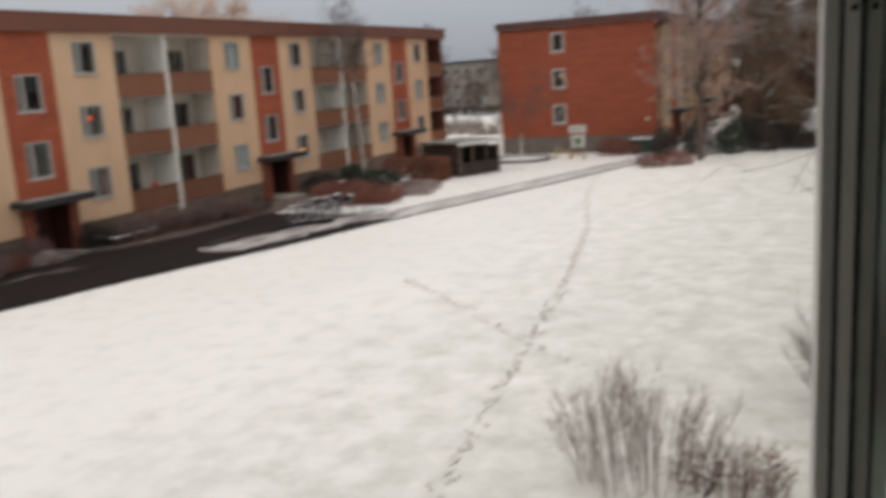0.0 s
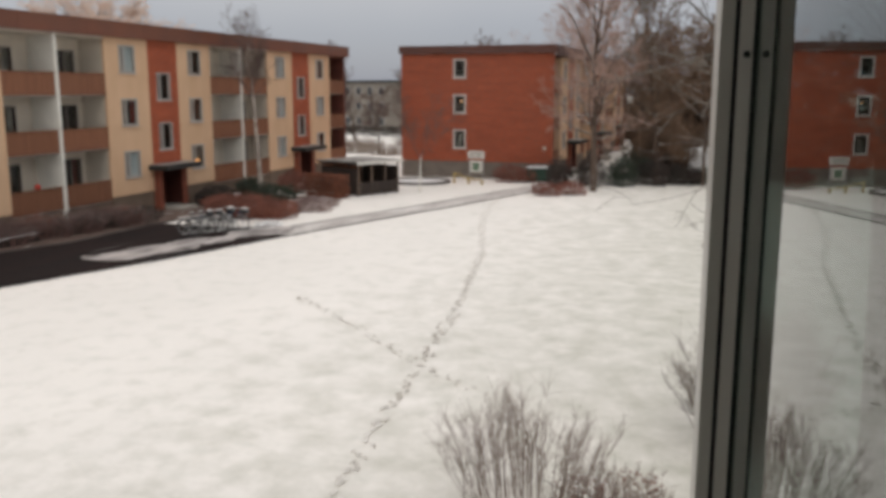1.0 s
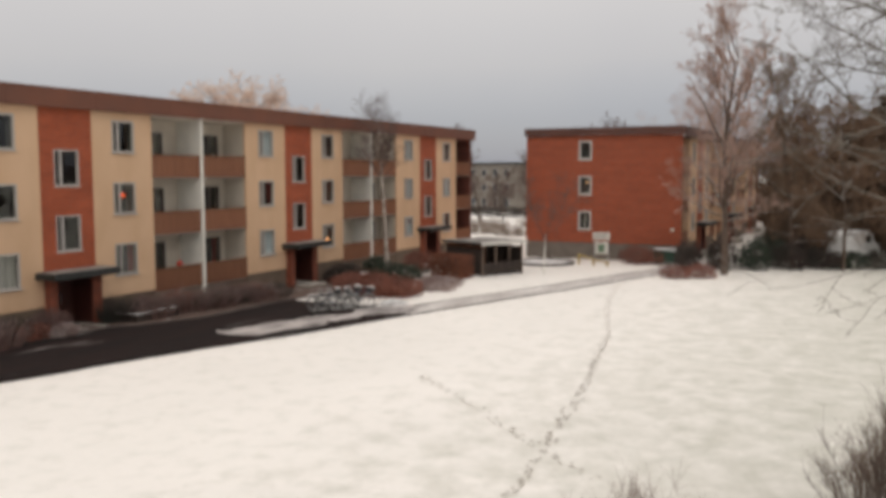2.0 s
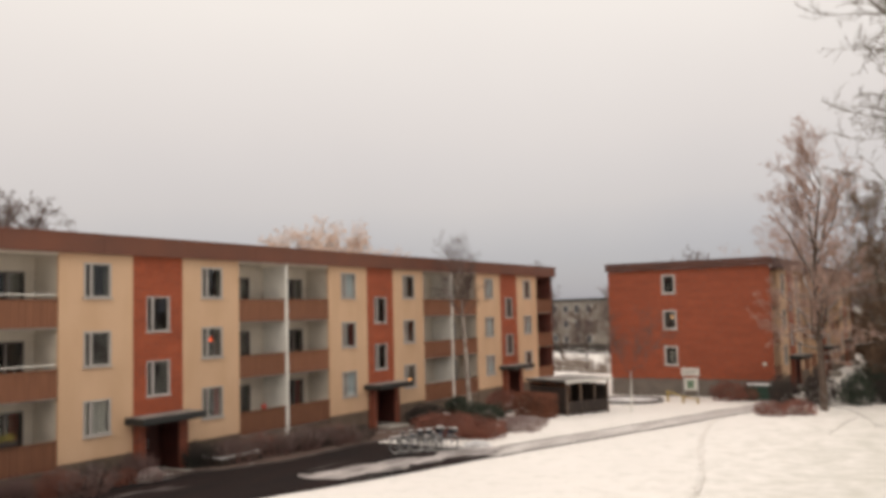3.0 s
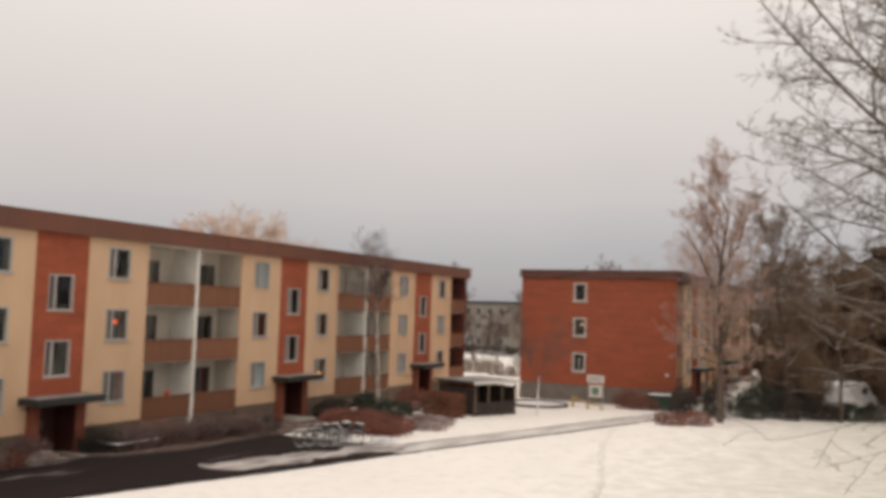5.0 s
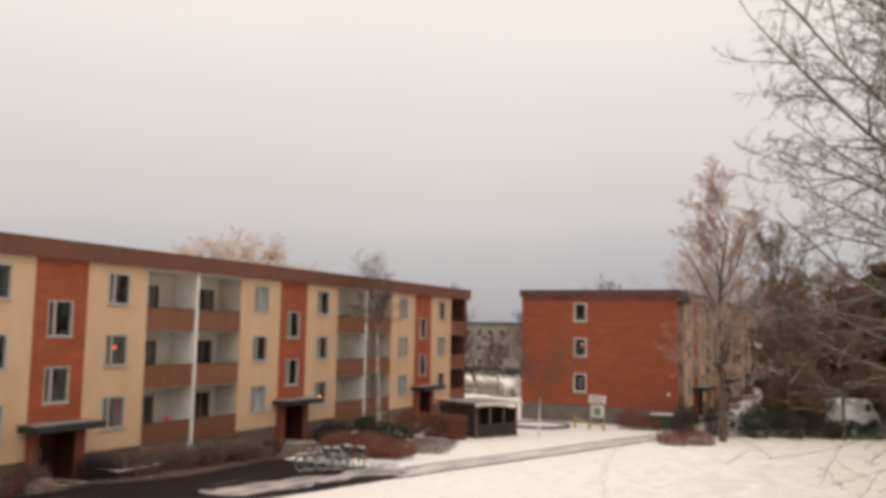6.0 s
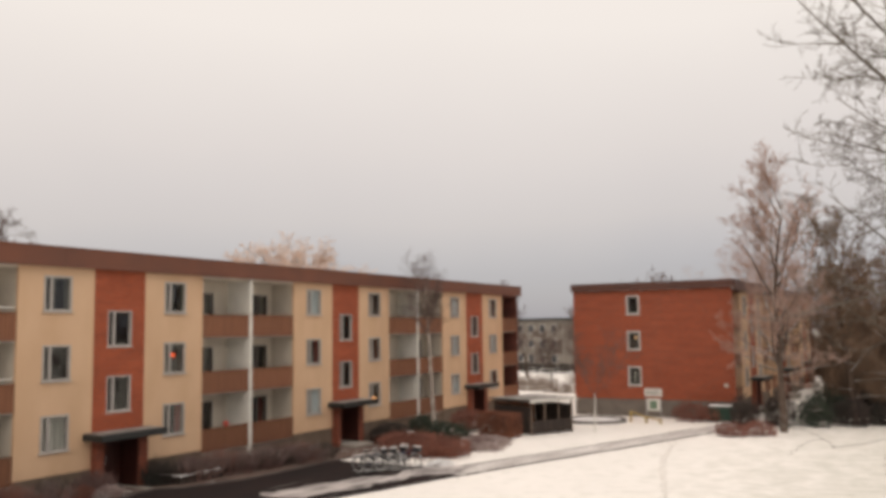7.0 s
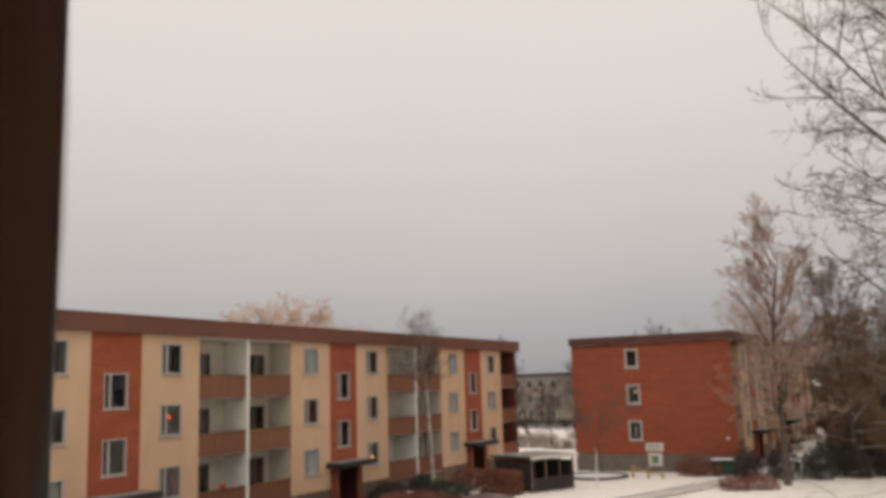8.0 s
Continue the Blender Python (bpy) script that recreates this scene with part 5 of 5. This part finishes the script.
# bushes before the brick block and along the lawn's far edge
leafy("bush", gz(14.2, 38.2), [((0, 0, 0.6), (1.3, 0.8, 0.8)), ((1.3, 0.2, 0.5), (0.9, 0.7, 0.7))], 2600, 0.07, 54, M_REDSHRUB, "russet bush before the brick gable", "bush")
leafy("bush", gz(19.4, 30.6), [((-0.7, -0.5, 0.35), (1.1, 0.9, 0.5)), ((0.7, 0.5, 0.4), (1.1, 0.9, 0.55))], 3000, 0.06, 55, M_REDSHRUB, "low russet bush at the edge of the lawn", "bush")
for i, (x, y, h) in enumerate(((22.6, 44.5, 1.3), (24.6, 46.5, 1.2), (23.2, 50.5, 1.5), (25.6, 54.5, 1.4), (18.3, 36.6, 1.2), (20.4, 37.6, 1.35), (22.6, 38.2, 1.2), (24.6, 39.4, 1.1), (26.6, 40.8, 0.9), (28.4, 42.0, 0.74), (30.4, 43.4, 0.8), (32.8, 45.6, 1.0), (35, 47, 1.1), (37.5, 48.5, 1.1))):
    leafy("hedge", gz(x, y), [((0, 0, h * 0.75), (1.35, 1.0, h)), ((0.9, 0.4, h * 0.55), (1.0, 0.9, h * 0.75))], 2400, 0.08, 60 + i, M_DARKSHRUB if i % 3 else M_GREEN, "dark shaggy hedge along the far edge of the lawn", "hedge", group="far hedges", turn=20 * i)

def pine(at, height, seed, label):
    rng = random.Random(seed)
    t = thing("conifer", at, 0, label, "conifer", "dark conifers")
    trunk = [[(Vector((0, 0, -0.2)), 0.24), (Vector((0.1, 0, height * 0.5)), 0.16), (Vector((0, 0.1, height * 0.97)), 0.03)]]
    limbs, lumps = [], []
    for k in range(46):
        z = height * (0.16 + 0.82 * k / 46)
        a = rng.uniform(0, 6.283)
        ln = (1 - (z / height) ** 2) * height * 0.24 * rng.uniform(0.6, 1.15) + 0.4
        e = Vector((math.cos(a) * ln, math.sin(a) * ln, z - 0.15 * ln + rng.uniform(0, 0.4)))
        limbs.append([(Vector((0, 0, z)), 0.05), (e, 0.015)])
        for f in (0.55, 0.95):
            lumps.append((tuple(Vector((0, 0, z)).lerp(e, f)), (0.55 * rng.uniform(0.7, 1.2), 0.55 * rng.uniform(0.7, 1.2), 0.32)))
    mesh_part("trunk", tube_mesh("trunk", trunk, 7), M_BARK, t)
    mesh_part("branchwork", tube_mesh("branchwork", limbs, 4), M_BARK, t)
    mesh_part("needles", leaf_mass("needles", lumps, 6000, 0.28, seed), M_PINE, t, smooth=False)


# those from x = 55 on are unseen, added to darken the window reflections
for i, (x, y, h) in enumerate(((29.6, 63, 12.5), (27.4, 60, 11.5), (30.8, 58, 13.5), (21.8, 99, 9.5), (25.2, 96, 11.0), (19.0, 112, 10.0), (27.5, 88, 12.0), (24.2, 78, 8.5), (32.5, 57, 14.0), (35.5, 52, 15.0), (38.5, 56, 16.5), (42, 53, 15.5), (46, 57, 16.0), (34.0, 64, 16.0), (50, 54, 16), (55, 47, 15), (59, 37, 16), (60, 25, 15), (61, 12, 16))):
    pine((x, y, ground_z(x, y)), h, 300 + i, "dark brown-green conifer beyond the hedge")


# the last three stand out of view, added with the unseen conifers for dark reflections
for i, (x, y, h) in enumerate(((24.2, 48.5, 3.6), (32.9, 50.2, 5.5), (34.5, 51.5, 6.0), (38.5, 53.5, 6.0), (29.0, 63.0, 6.5), (25.6, 57.0, 5.0), (24.0, 61.5, 5.5), (22.3, 67.0, 5.5), (27.0, 66.0, 6.5), (21.6, 76.0, 6.5), (20.6, 86.0, 6.5), (16.2, 104.0, 7.0), (18.2, 99.0, 7.0), (25.4, 52.5, 4.0), (30.4, 62.0, 6.0), (24.0, 74.0, 6.5), (57, 44, 6), (60, 33, 6), (60, 21, 6))):
    twig_bush("thicket", gz(x, y), (5.5, 4.5, h), 260, 400 + i, M_THICKET, "brown tangled thicket of bare bushes beyond the hedge", "thicket", fork=6, thick=0.029, group="brown thickets", spread=0.6)


# ---- the bin shelter ----
def shelter():
    s = thing("bin_shelter", gz(7.6, 25.35), 66, "open dark wooden bin shelter with a snowy flat roof", "shelter")
    L, W = 3.6, 3.6
    roof = part("roof", boxes(((-0.25, -0.2, 2.05), (L + 0.2, W + 0.2, 2.16)), bevel=0.01), M_CANOPY, s, "dark flat roof")
    bm = bmesh.new()
    n = 10
    grid = [[bm.verts.new((-0.22 + (L + 0.39) * i / n, -0.17 + (W + 0.34) * j / n, 2.165 + 0.03 * noise.noise(Vector((i * 0.7, j * 0.7, 0))) + (0.035 if 0 < i < n and 0 < j < n else 0.0))) for j in range(n + 1)] for i in range(n + 1)]
    for i in range(n):
        for j in range(n):
            bm.faces.new((grid[i][j], grid[i + 1][j], grid[i + 1][j + 1], grid[i][j + 1]))
    part("snow_layer", bm, M_SHEDSNOW, roof, "thin patchy snow", smooth=True)
    part("fascia", boxes(((-0.28, -0.24, 2.0), (L + 0.24, -0.2, 2.18))), M_SIGN, s, "pale edge board")
    for x in (0.05, L / 3, 2 * L / 3, L - 0.05):
        for y in (0.05, W - 0.05):
            part("post", boxes(((x - 0.05, y - 0.05, -0.15), (x + 0.05, y + 0.05, 2.05)), bevel=0.006), M_POSTWOOD, s)
    for y in (0.0, W):
        for i in range(24):
            x = 0.1 + i * (L - 0.2) / 24
            part("board", boxes(((x + 0.01, y - 0.012, 0.05), (x + (L - 0.2) / 24 - 0.01, y + 0.012, 0.85))), M_DARKWOOD, s)
    for i in range(20):
        y = 0.1 + i * (W - 0.2) / 20
        part("board", boxes(((-0.012, y + 0.01, 0.05), (0.012, y + (W - 0.2) / 20 - 0.01, 1.75))), M_DARKWOOD, s)
        part("board", boxes(((L - 0.012, y + 0.01, 0.05), (L + 0.012, y + (W - 0.2) / 20 - 0.01, 1.75))), M_DARKWOOD, s)
    part("back_panel", boxes(((0.1, W - 0.06, 0.3), (L - 0.1, W - 0.03, 1.9))), M_PARAPET, s, "brown back boarding")


shelter()


def wheelie_bin(at, turn, mat, label, snow=True):
    b = thing("container", at, turn, label, "waste container")
    bm = boxes(((-0.9, -0.55, 0.12), (0.9, 0.55, 1.0)), bevel=0.05)
    for v in bm.verts:
        if v.co.z < 0.3:
            v.co.x *= 0.88
            v.co.y *= 0.85
    part("body", bm, mat, b)
    lid = part("lid", boxes(((-0.95, -0.6, 1.0), (0.95, 0.6, 1.1)), bevel=0.04), mat, b)
    if snow:
        part("snow_layer", boxes(((-0.9, -0.55, 1.1), (0.9, 0.55, 1.16)), bevel=0.03), M_SNOWCAP, lid)
    for x in (-0.7, 0.7):
        for y in (-0.35, 0.35):
            bm = bmesh.new()
            bmesh.ops.create_cone(bm, cap_ends=True, segments=12, radius1=0.09, radius2=0.09, depth=0.05, matrix=Matrix.Translation((x, y, 0.09)) @ Matrix.Rotation(radians(90), 4, "X"))
            part("wheel", bm, M_RUBBER, b)


wheelie_bin(gz(16.3, 38.9), 5, M_GREENBOX, "dark green waste container with snow on its lid")


def ring_bed():
    """A round bed edged with low granite setts."""
    r = thing("ring_bed", gz(8.0, 35.6), 0, "round bed edged with low dark stones in snow", "stone ring")
    n = 34
    me = None
    for i in range(n):
        a = 2 * math.pi * i / n
        if me is None:
            bm = boxes(((-0.14, -0.19, -0.1), (0.14, 0.19, 0.2)), bevel=0.03)
            ob = part("stone", bm, M_KERB, r)
            me = ob.data
        else:
            ob = shared("stone", me, r)
        ob.matrix_basis = pose(2.15 * math.cos(a), 2.15 * math.sin(a), 0.01 * math.sin(i * 3), 0, 0, math.degrees(a))
    bm = bmesh.new()
    bmesh.ops.create_circle(bm, cap_ends=True, segments=34, radius=2.05, matrix=Matrix.Translation((0, 0, 0.1)))
    part("bed_surface", bm, M_SNOWCAP, r)


ring_bed()


def sign():
    s = thing("notice_sign", gz(11.9, 37.2), 4, "pale notice board on two posts with a map panel below", "sign")
    part("board", boxes(((-0.62, -0.03, 1.78), (0.62, 0.03, 2.32)), bevel=0.01), M_SIGN, s)
    part("panel", boxes(((-0.42, -0.03, 0.75), (0.46, 0.03, 1.62)), bevel=0.01), M_SIGN, s, "pale lower panel")
    part("map_field", boxes(((-0.25, -0.045, 0.9), (0.25, -0.031, 1.45)), bevel=0.004), M_SIGNGREEN, s, "green map field")
    for k in range(3):
        part("text_bar", boxes(((-0.5, -0.038, 1.9 + 0.12 * k), (0.3 + 0.08 * k, -0.031, 1.94 + 0.12 * k))), M_KERB, s)
    for x in (-0.5, 0.5):
        part("post", boxes(((x - 0.03, 0.03, -0.2), (x + 0.03, 0.09, 2.32)), bevel=0.006), M_STEEL, s)
    b = thing("barrier", gz(11.5, 36.0), -12, "low yellow barrier pole on short feet", "barrier")
    part("rail", tube_bm([((-1.1, 0.1, 0.75), 0.05), ((0.1, 0, 0.42), 0.05), ((1.4, -0.1, 0.3), 0.05)]), M_YELLOW, b)
    for x, z in ((-1.0, 0.72), (0.2, 0.4), (1.3, 0.3)):
        part("foot", boxes(((x - 0.04, -0.1, -0.15), (x + 0.04, 0.12, z)), bevel=0.006), M_YELLOW, b)


def tube_bm(strand, sides=8):
    me = tube_mesh("t", [[(Vector(p), r) for p, r in strand]], sides)
    bm = bmesh.new()
    bm.from_mesh(me)
    bpy.data.meshes.remove(me)
    return bm


M_SIGNGREEN = material("faded_green_print", (0.12, 0.2, 0.13), 0.6, 0.1, 3.0, 20.0, 0.05)
sign()


# ---- bicycles ----
def wheel_bm(centre, r, tube, segs=24):
    bm = bmesh.new()
    rings = []
    for i in range(segs):
        a = 2 * math.pi * i / segs
        c = Vector((math.cos(a), 0, math.sin(a)))
        rings.append([bm.verts.new(Vector(centre) + c * (r + tube * math.cos(b)) + Vector((0, tube * math.sin(b), 0))) for b in (0, 1.57, 3.14, 4.71)])
    for i in range(segs):
        a, b = rings[i], rings[(i + 1) % segs]
        for k in range(4):
            bm.faces.new((a[k], a[(k + 1) % 4], b[(k + 1) % 4], b[k]))
    return bm


def bicycle(at, turn, mat, label, group):
    b = thing("bicycle", at, turn, label, "bicycle", group)
    for x in (-0.52, 0.52):
        w = part("wheel", wheel_bm((x, 0, 0.34), 0.33, 0.026), M_SNOWTYRE, b, "black tyre dusted with snow")
        part("rim", wheel_bm((x, 0, 0.34), 0.295, 0.014), M_STEEL, w)
        part("spokes", tube_bm_many([[((x, 0, 0.34), 0.004), ((x + 0.3 * math.cos(a), 0, 0.34 + 0.3 * math.sin(a)), 0.004)] for a in [k * 0.5236 for k in range(12)]]), M_STEEL, w)
        part("mudguard", tube_bm([((x + 0.37 * math.cos(a), 0, 0.34 + 0.37 * math.sin(a)), 0.032) for a in [0.3 + k * 0.35 for k in range(8)]], 5), M_STEEL, b, "mudguard dusted with snow")
    part("frame", tube_bm_many([[((-0.52, 0, 0.34), 0.014), ((-0.12, 0, 0.8), 0.014)], [((-0.52, 0, 0.34), 0.014), ((-0.05, 0, 0.3), 0.014)], [((-0.05, 0, 0.3), 0.017), ((-0.17, 0, 0.88), 0.017)],
                                [((-0.05, 0, 0.3), 0.018), ((0.38, 0, 0.72), 0.018)], [((-0.13, 0, 0.7), 0.016), ((0.36, 0, 0.82), 0.016)], [((0.52, 0, 0.34), 0.014), ((0.35, 0, 0.95), 0.016)]]), mat, b)
    part("handlebar", tube_bm([((0.2, -0.28, 1.02), 0.013), ((0.34, -0.2, 1.04), 0.013), ((0.36, 0, 1.0), 0.013), ((0.34, 0.2, 1.04), 0.013), ((0.2, 0.28, 1.02), 0.013)], 6), M_STEEL, b)
    bm = boxes(((-0.31, -0.08, 0.9), (-0.05, 0.08, 0.97)), bevel=0.03)
    for v in bm.verts:
        if v.co.x > -0.15:
            v.co.y *= 0.45
    sd = part("saddle", bm, M_RUBBER, b)
    part("snow_layer", boxes(((-0.3, -0.06, 0.965), (-0.08, 0.06, 1.0)), bevel=0.015), M_SLUSH, sd)
    part("carrier", boxes(((-0.8, -0.07, 0.72), (-0.35, 0.07, 0.74)), bevel=0.004), M_STEEL, b)
    part("snow_layer", boxes(((-0.79, -0.08, 0.742), (-0.36, 0.08, 0.80)), bevel=0.02), M_SLUSH, b)
    if mat is M_STEEL:
        return
    bk = part("basket", boxes(((0.5, -0.17, 0.78), (0.8, 0.17, 1.0)), bevel=0.02), M_BIKEDARK, b, "dark wire basket")
    part("snow_layer", boxes(((0.51, -0.16, 1.0), (0.79, 0.16, 1.04)), bevel=0.015), M_SLUSH, bk)


def tube_bm_many(strands, sides=5):
    me = tube_mesh("t", [[(Vector(p), r) for p, r in s] for s in strands], sides)
    bm = bmesh.new()
    bm.from_mesh(me)
    bpy.data.meshes.remove(me)
    return bm


M_SNOWTYRE = snowy_bark("tyre_under_snow", (0.10, 0.095, 0.095), (0.05, 0.048, 0.048), 0.75)
M_BIKEBLUE = material("blue_bike_paint", (0.05, 0.09, 0.16), 0.35, 0.06, 3.0, 20.0, 0.0)
M_BIKEDARK = material("black_bike_paint", (0.03, 0.03, 0.035), 0.35, 0.06, 3.0, 20.0, 0.0)
rb = random.Random(9)
for i, (x, y) in enumerate(((6.9, 8.6), (7.1, 9.0), (7.3, 9.45), (7.6, 9.8), (7.8, 10.25))):
    bicycle(gz(x, y, 0.03), 60 + rb.uniform(-60, 45), (M_BIKEDARK, M_BIKEBLUE, M_STEEL)[i % 3], ("black", "blue", "grey")[i % 3] + " bicycle parked in a row, dusted with snow", "parked bicycles")


def bike_rack():
    r = thing("bicycle_rack", gz(7.45, 9.9), 50, "low galvanised bicycle rack in slush", "bicycle rack")
    for y in (-0.28, 0.28):
        part("rail", boxes(((-1.6, y - 0.02, -0.02), (1.6, y + 0.02, 0.05)), bevel=0.005), M_STEEL, r)
    for i in range(7):
        x = -1.5 + i * 0.5
        part("hoop", tube_bm([((x, -0.28, 0.0), 0.012), ((x, -0.24, 0.45), 0.012), ((x, 0.1, 0.5), 0.012), ((x, 0.28, 0.0), 0.012)], 6), M_STEEL, r)


bike_rack()
leafy("snow_clump", gz(8.9, 11.6), [((0, 0, 0.12), (0.7, 0.6, 0.22))], 700, 0.05, 90, M_SNOWCAP, "small heap of snow and twigs", "snow heap", stems=4)


leafy("hedge", gz(-24.0, 108.0), [((-14 + 4 * i, -1.6 * i, 0.8), (2.6, 1.2, 1.0)) for i in range(8)], 3000, 0.2, 91, M_DARKSHRUB, "low dark hedge before the far block", "hedge")


# ---- vehicles beyond the hedge ----
def van(at, turn):
    v = thing("van", at, turn, "white delivery van parked beyond the hedge", "van")
    prof = [(-2.5, 0.35), (-2.5, 2.05), (-2.35, 2.2), (0.9, 2.2), (1.25, 2.05), (1.85, 1.25), (2.5, 1.05), (2.6, 0.8), (2.6, 0.35)]
    bm = bmesh.new()
    face = bm.faces.new([bm.verts.new((x, -0.95, z)) for x, z in prof])
    made = bmesh.ops.extrude_face_region(bm, geom=[face])
    bmesh.ops.translate(bm, verts=[q for q in made["geom"] if isinstance(q, bmesh.types.BMVert)], vec=(0, 1.9, 0))
    bmesh.ops.recalc_face_normals(bm, faces=bm.faces[:])
    part("body", bm, M_CARPAINT, v)
    part("windscreen", boxes(((1.28, -0.8, 1.3), (1.36, 0.8, 1.95))), M_DARKPANE, v)
    for y in (-0.955, 0.955):
        part("side_window", boxes(((0.4, y - 0.008, 1.25), (1.2, y + 0.008, 1.85)), bevel=0.004), M_DARKPANE, v)
        part("headlight", boxes(((2.55, y * 0.75 - 0.14, 0.75), (2.62, y * 0.75 + 0.14, 0.95)), bevel=0.02), M_SIGN, v)
        for x in (-1.6, 1.7):
            bm = bmesh.new()
            bmesh.ops.create_cone(bm, cap_ends=True, segments=18, radius1=0.34, radius2=0.34, depth=0.22, matrix=Matrix.Translation((x, y * 0.92, 0.34)) @ Matrix.Rotation(radians(90), 4, "X"))
            w = part("wheel", bm, M_RUBBER, v)
            bm = bmesh.new()
            bmesh.ops.create_cone(bm, cap_ends=True, segments=14, radius1=0.2, radius2=0.18, depth=0.24, matrix=Matrix.Translation((x, y * 0.92, 0.34)) @ Matrix.Rotation(radians(90), 4, "X"))
            part("rim", bm, M_STEEL, w)


van(gz(28.2, 51.0), 62)
van(gz(33.0, 52.0), 70)

# ---- things on the balconies ----
def balcony_ball(at):
    bm = bmesh.new()
    bmesh.ops.create_icosphere(bm, subdivisions=2, radius=0.15)
    for v in bm.verts:
        v.co.z *= 0.85
    tagged(part("red_cushion", bm, M_RED, None, smooth=True), "red round thing lying on a balcony edge", "cushion").location = at


def balcony_tub(y, z):
    c = thing("flower_box", (-0.04, y, z), 0, "flower box with dry yellowish plants on a balcony", "flower box")
    part("box", boxes(((-0.12, -0.4, 0), (0.12, 0.4, 0.2)), bevel=0.02), M_DARKWOOD, c)
    mesh_part("plants", leaf_mass("plants", [((0, 0, 0.3), (0.15, 0.38, 0.2))], 260, 0.04, 7), M_DRYPLANT, c, smooth=False)


M_DRYPLANT = material("dry_yellow_leaves", (0.4, 0.28, 0.06), 0.9, 0.25, 2.0, 20.0, 0.0, second=(0.12, 0.13, 0.05))
balcony_ball((-0.06, 6.6, 2.04))
balcony_tub(-6.6, 1.95)
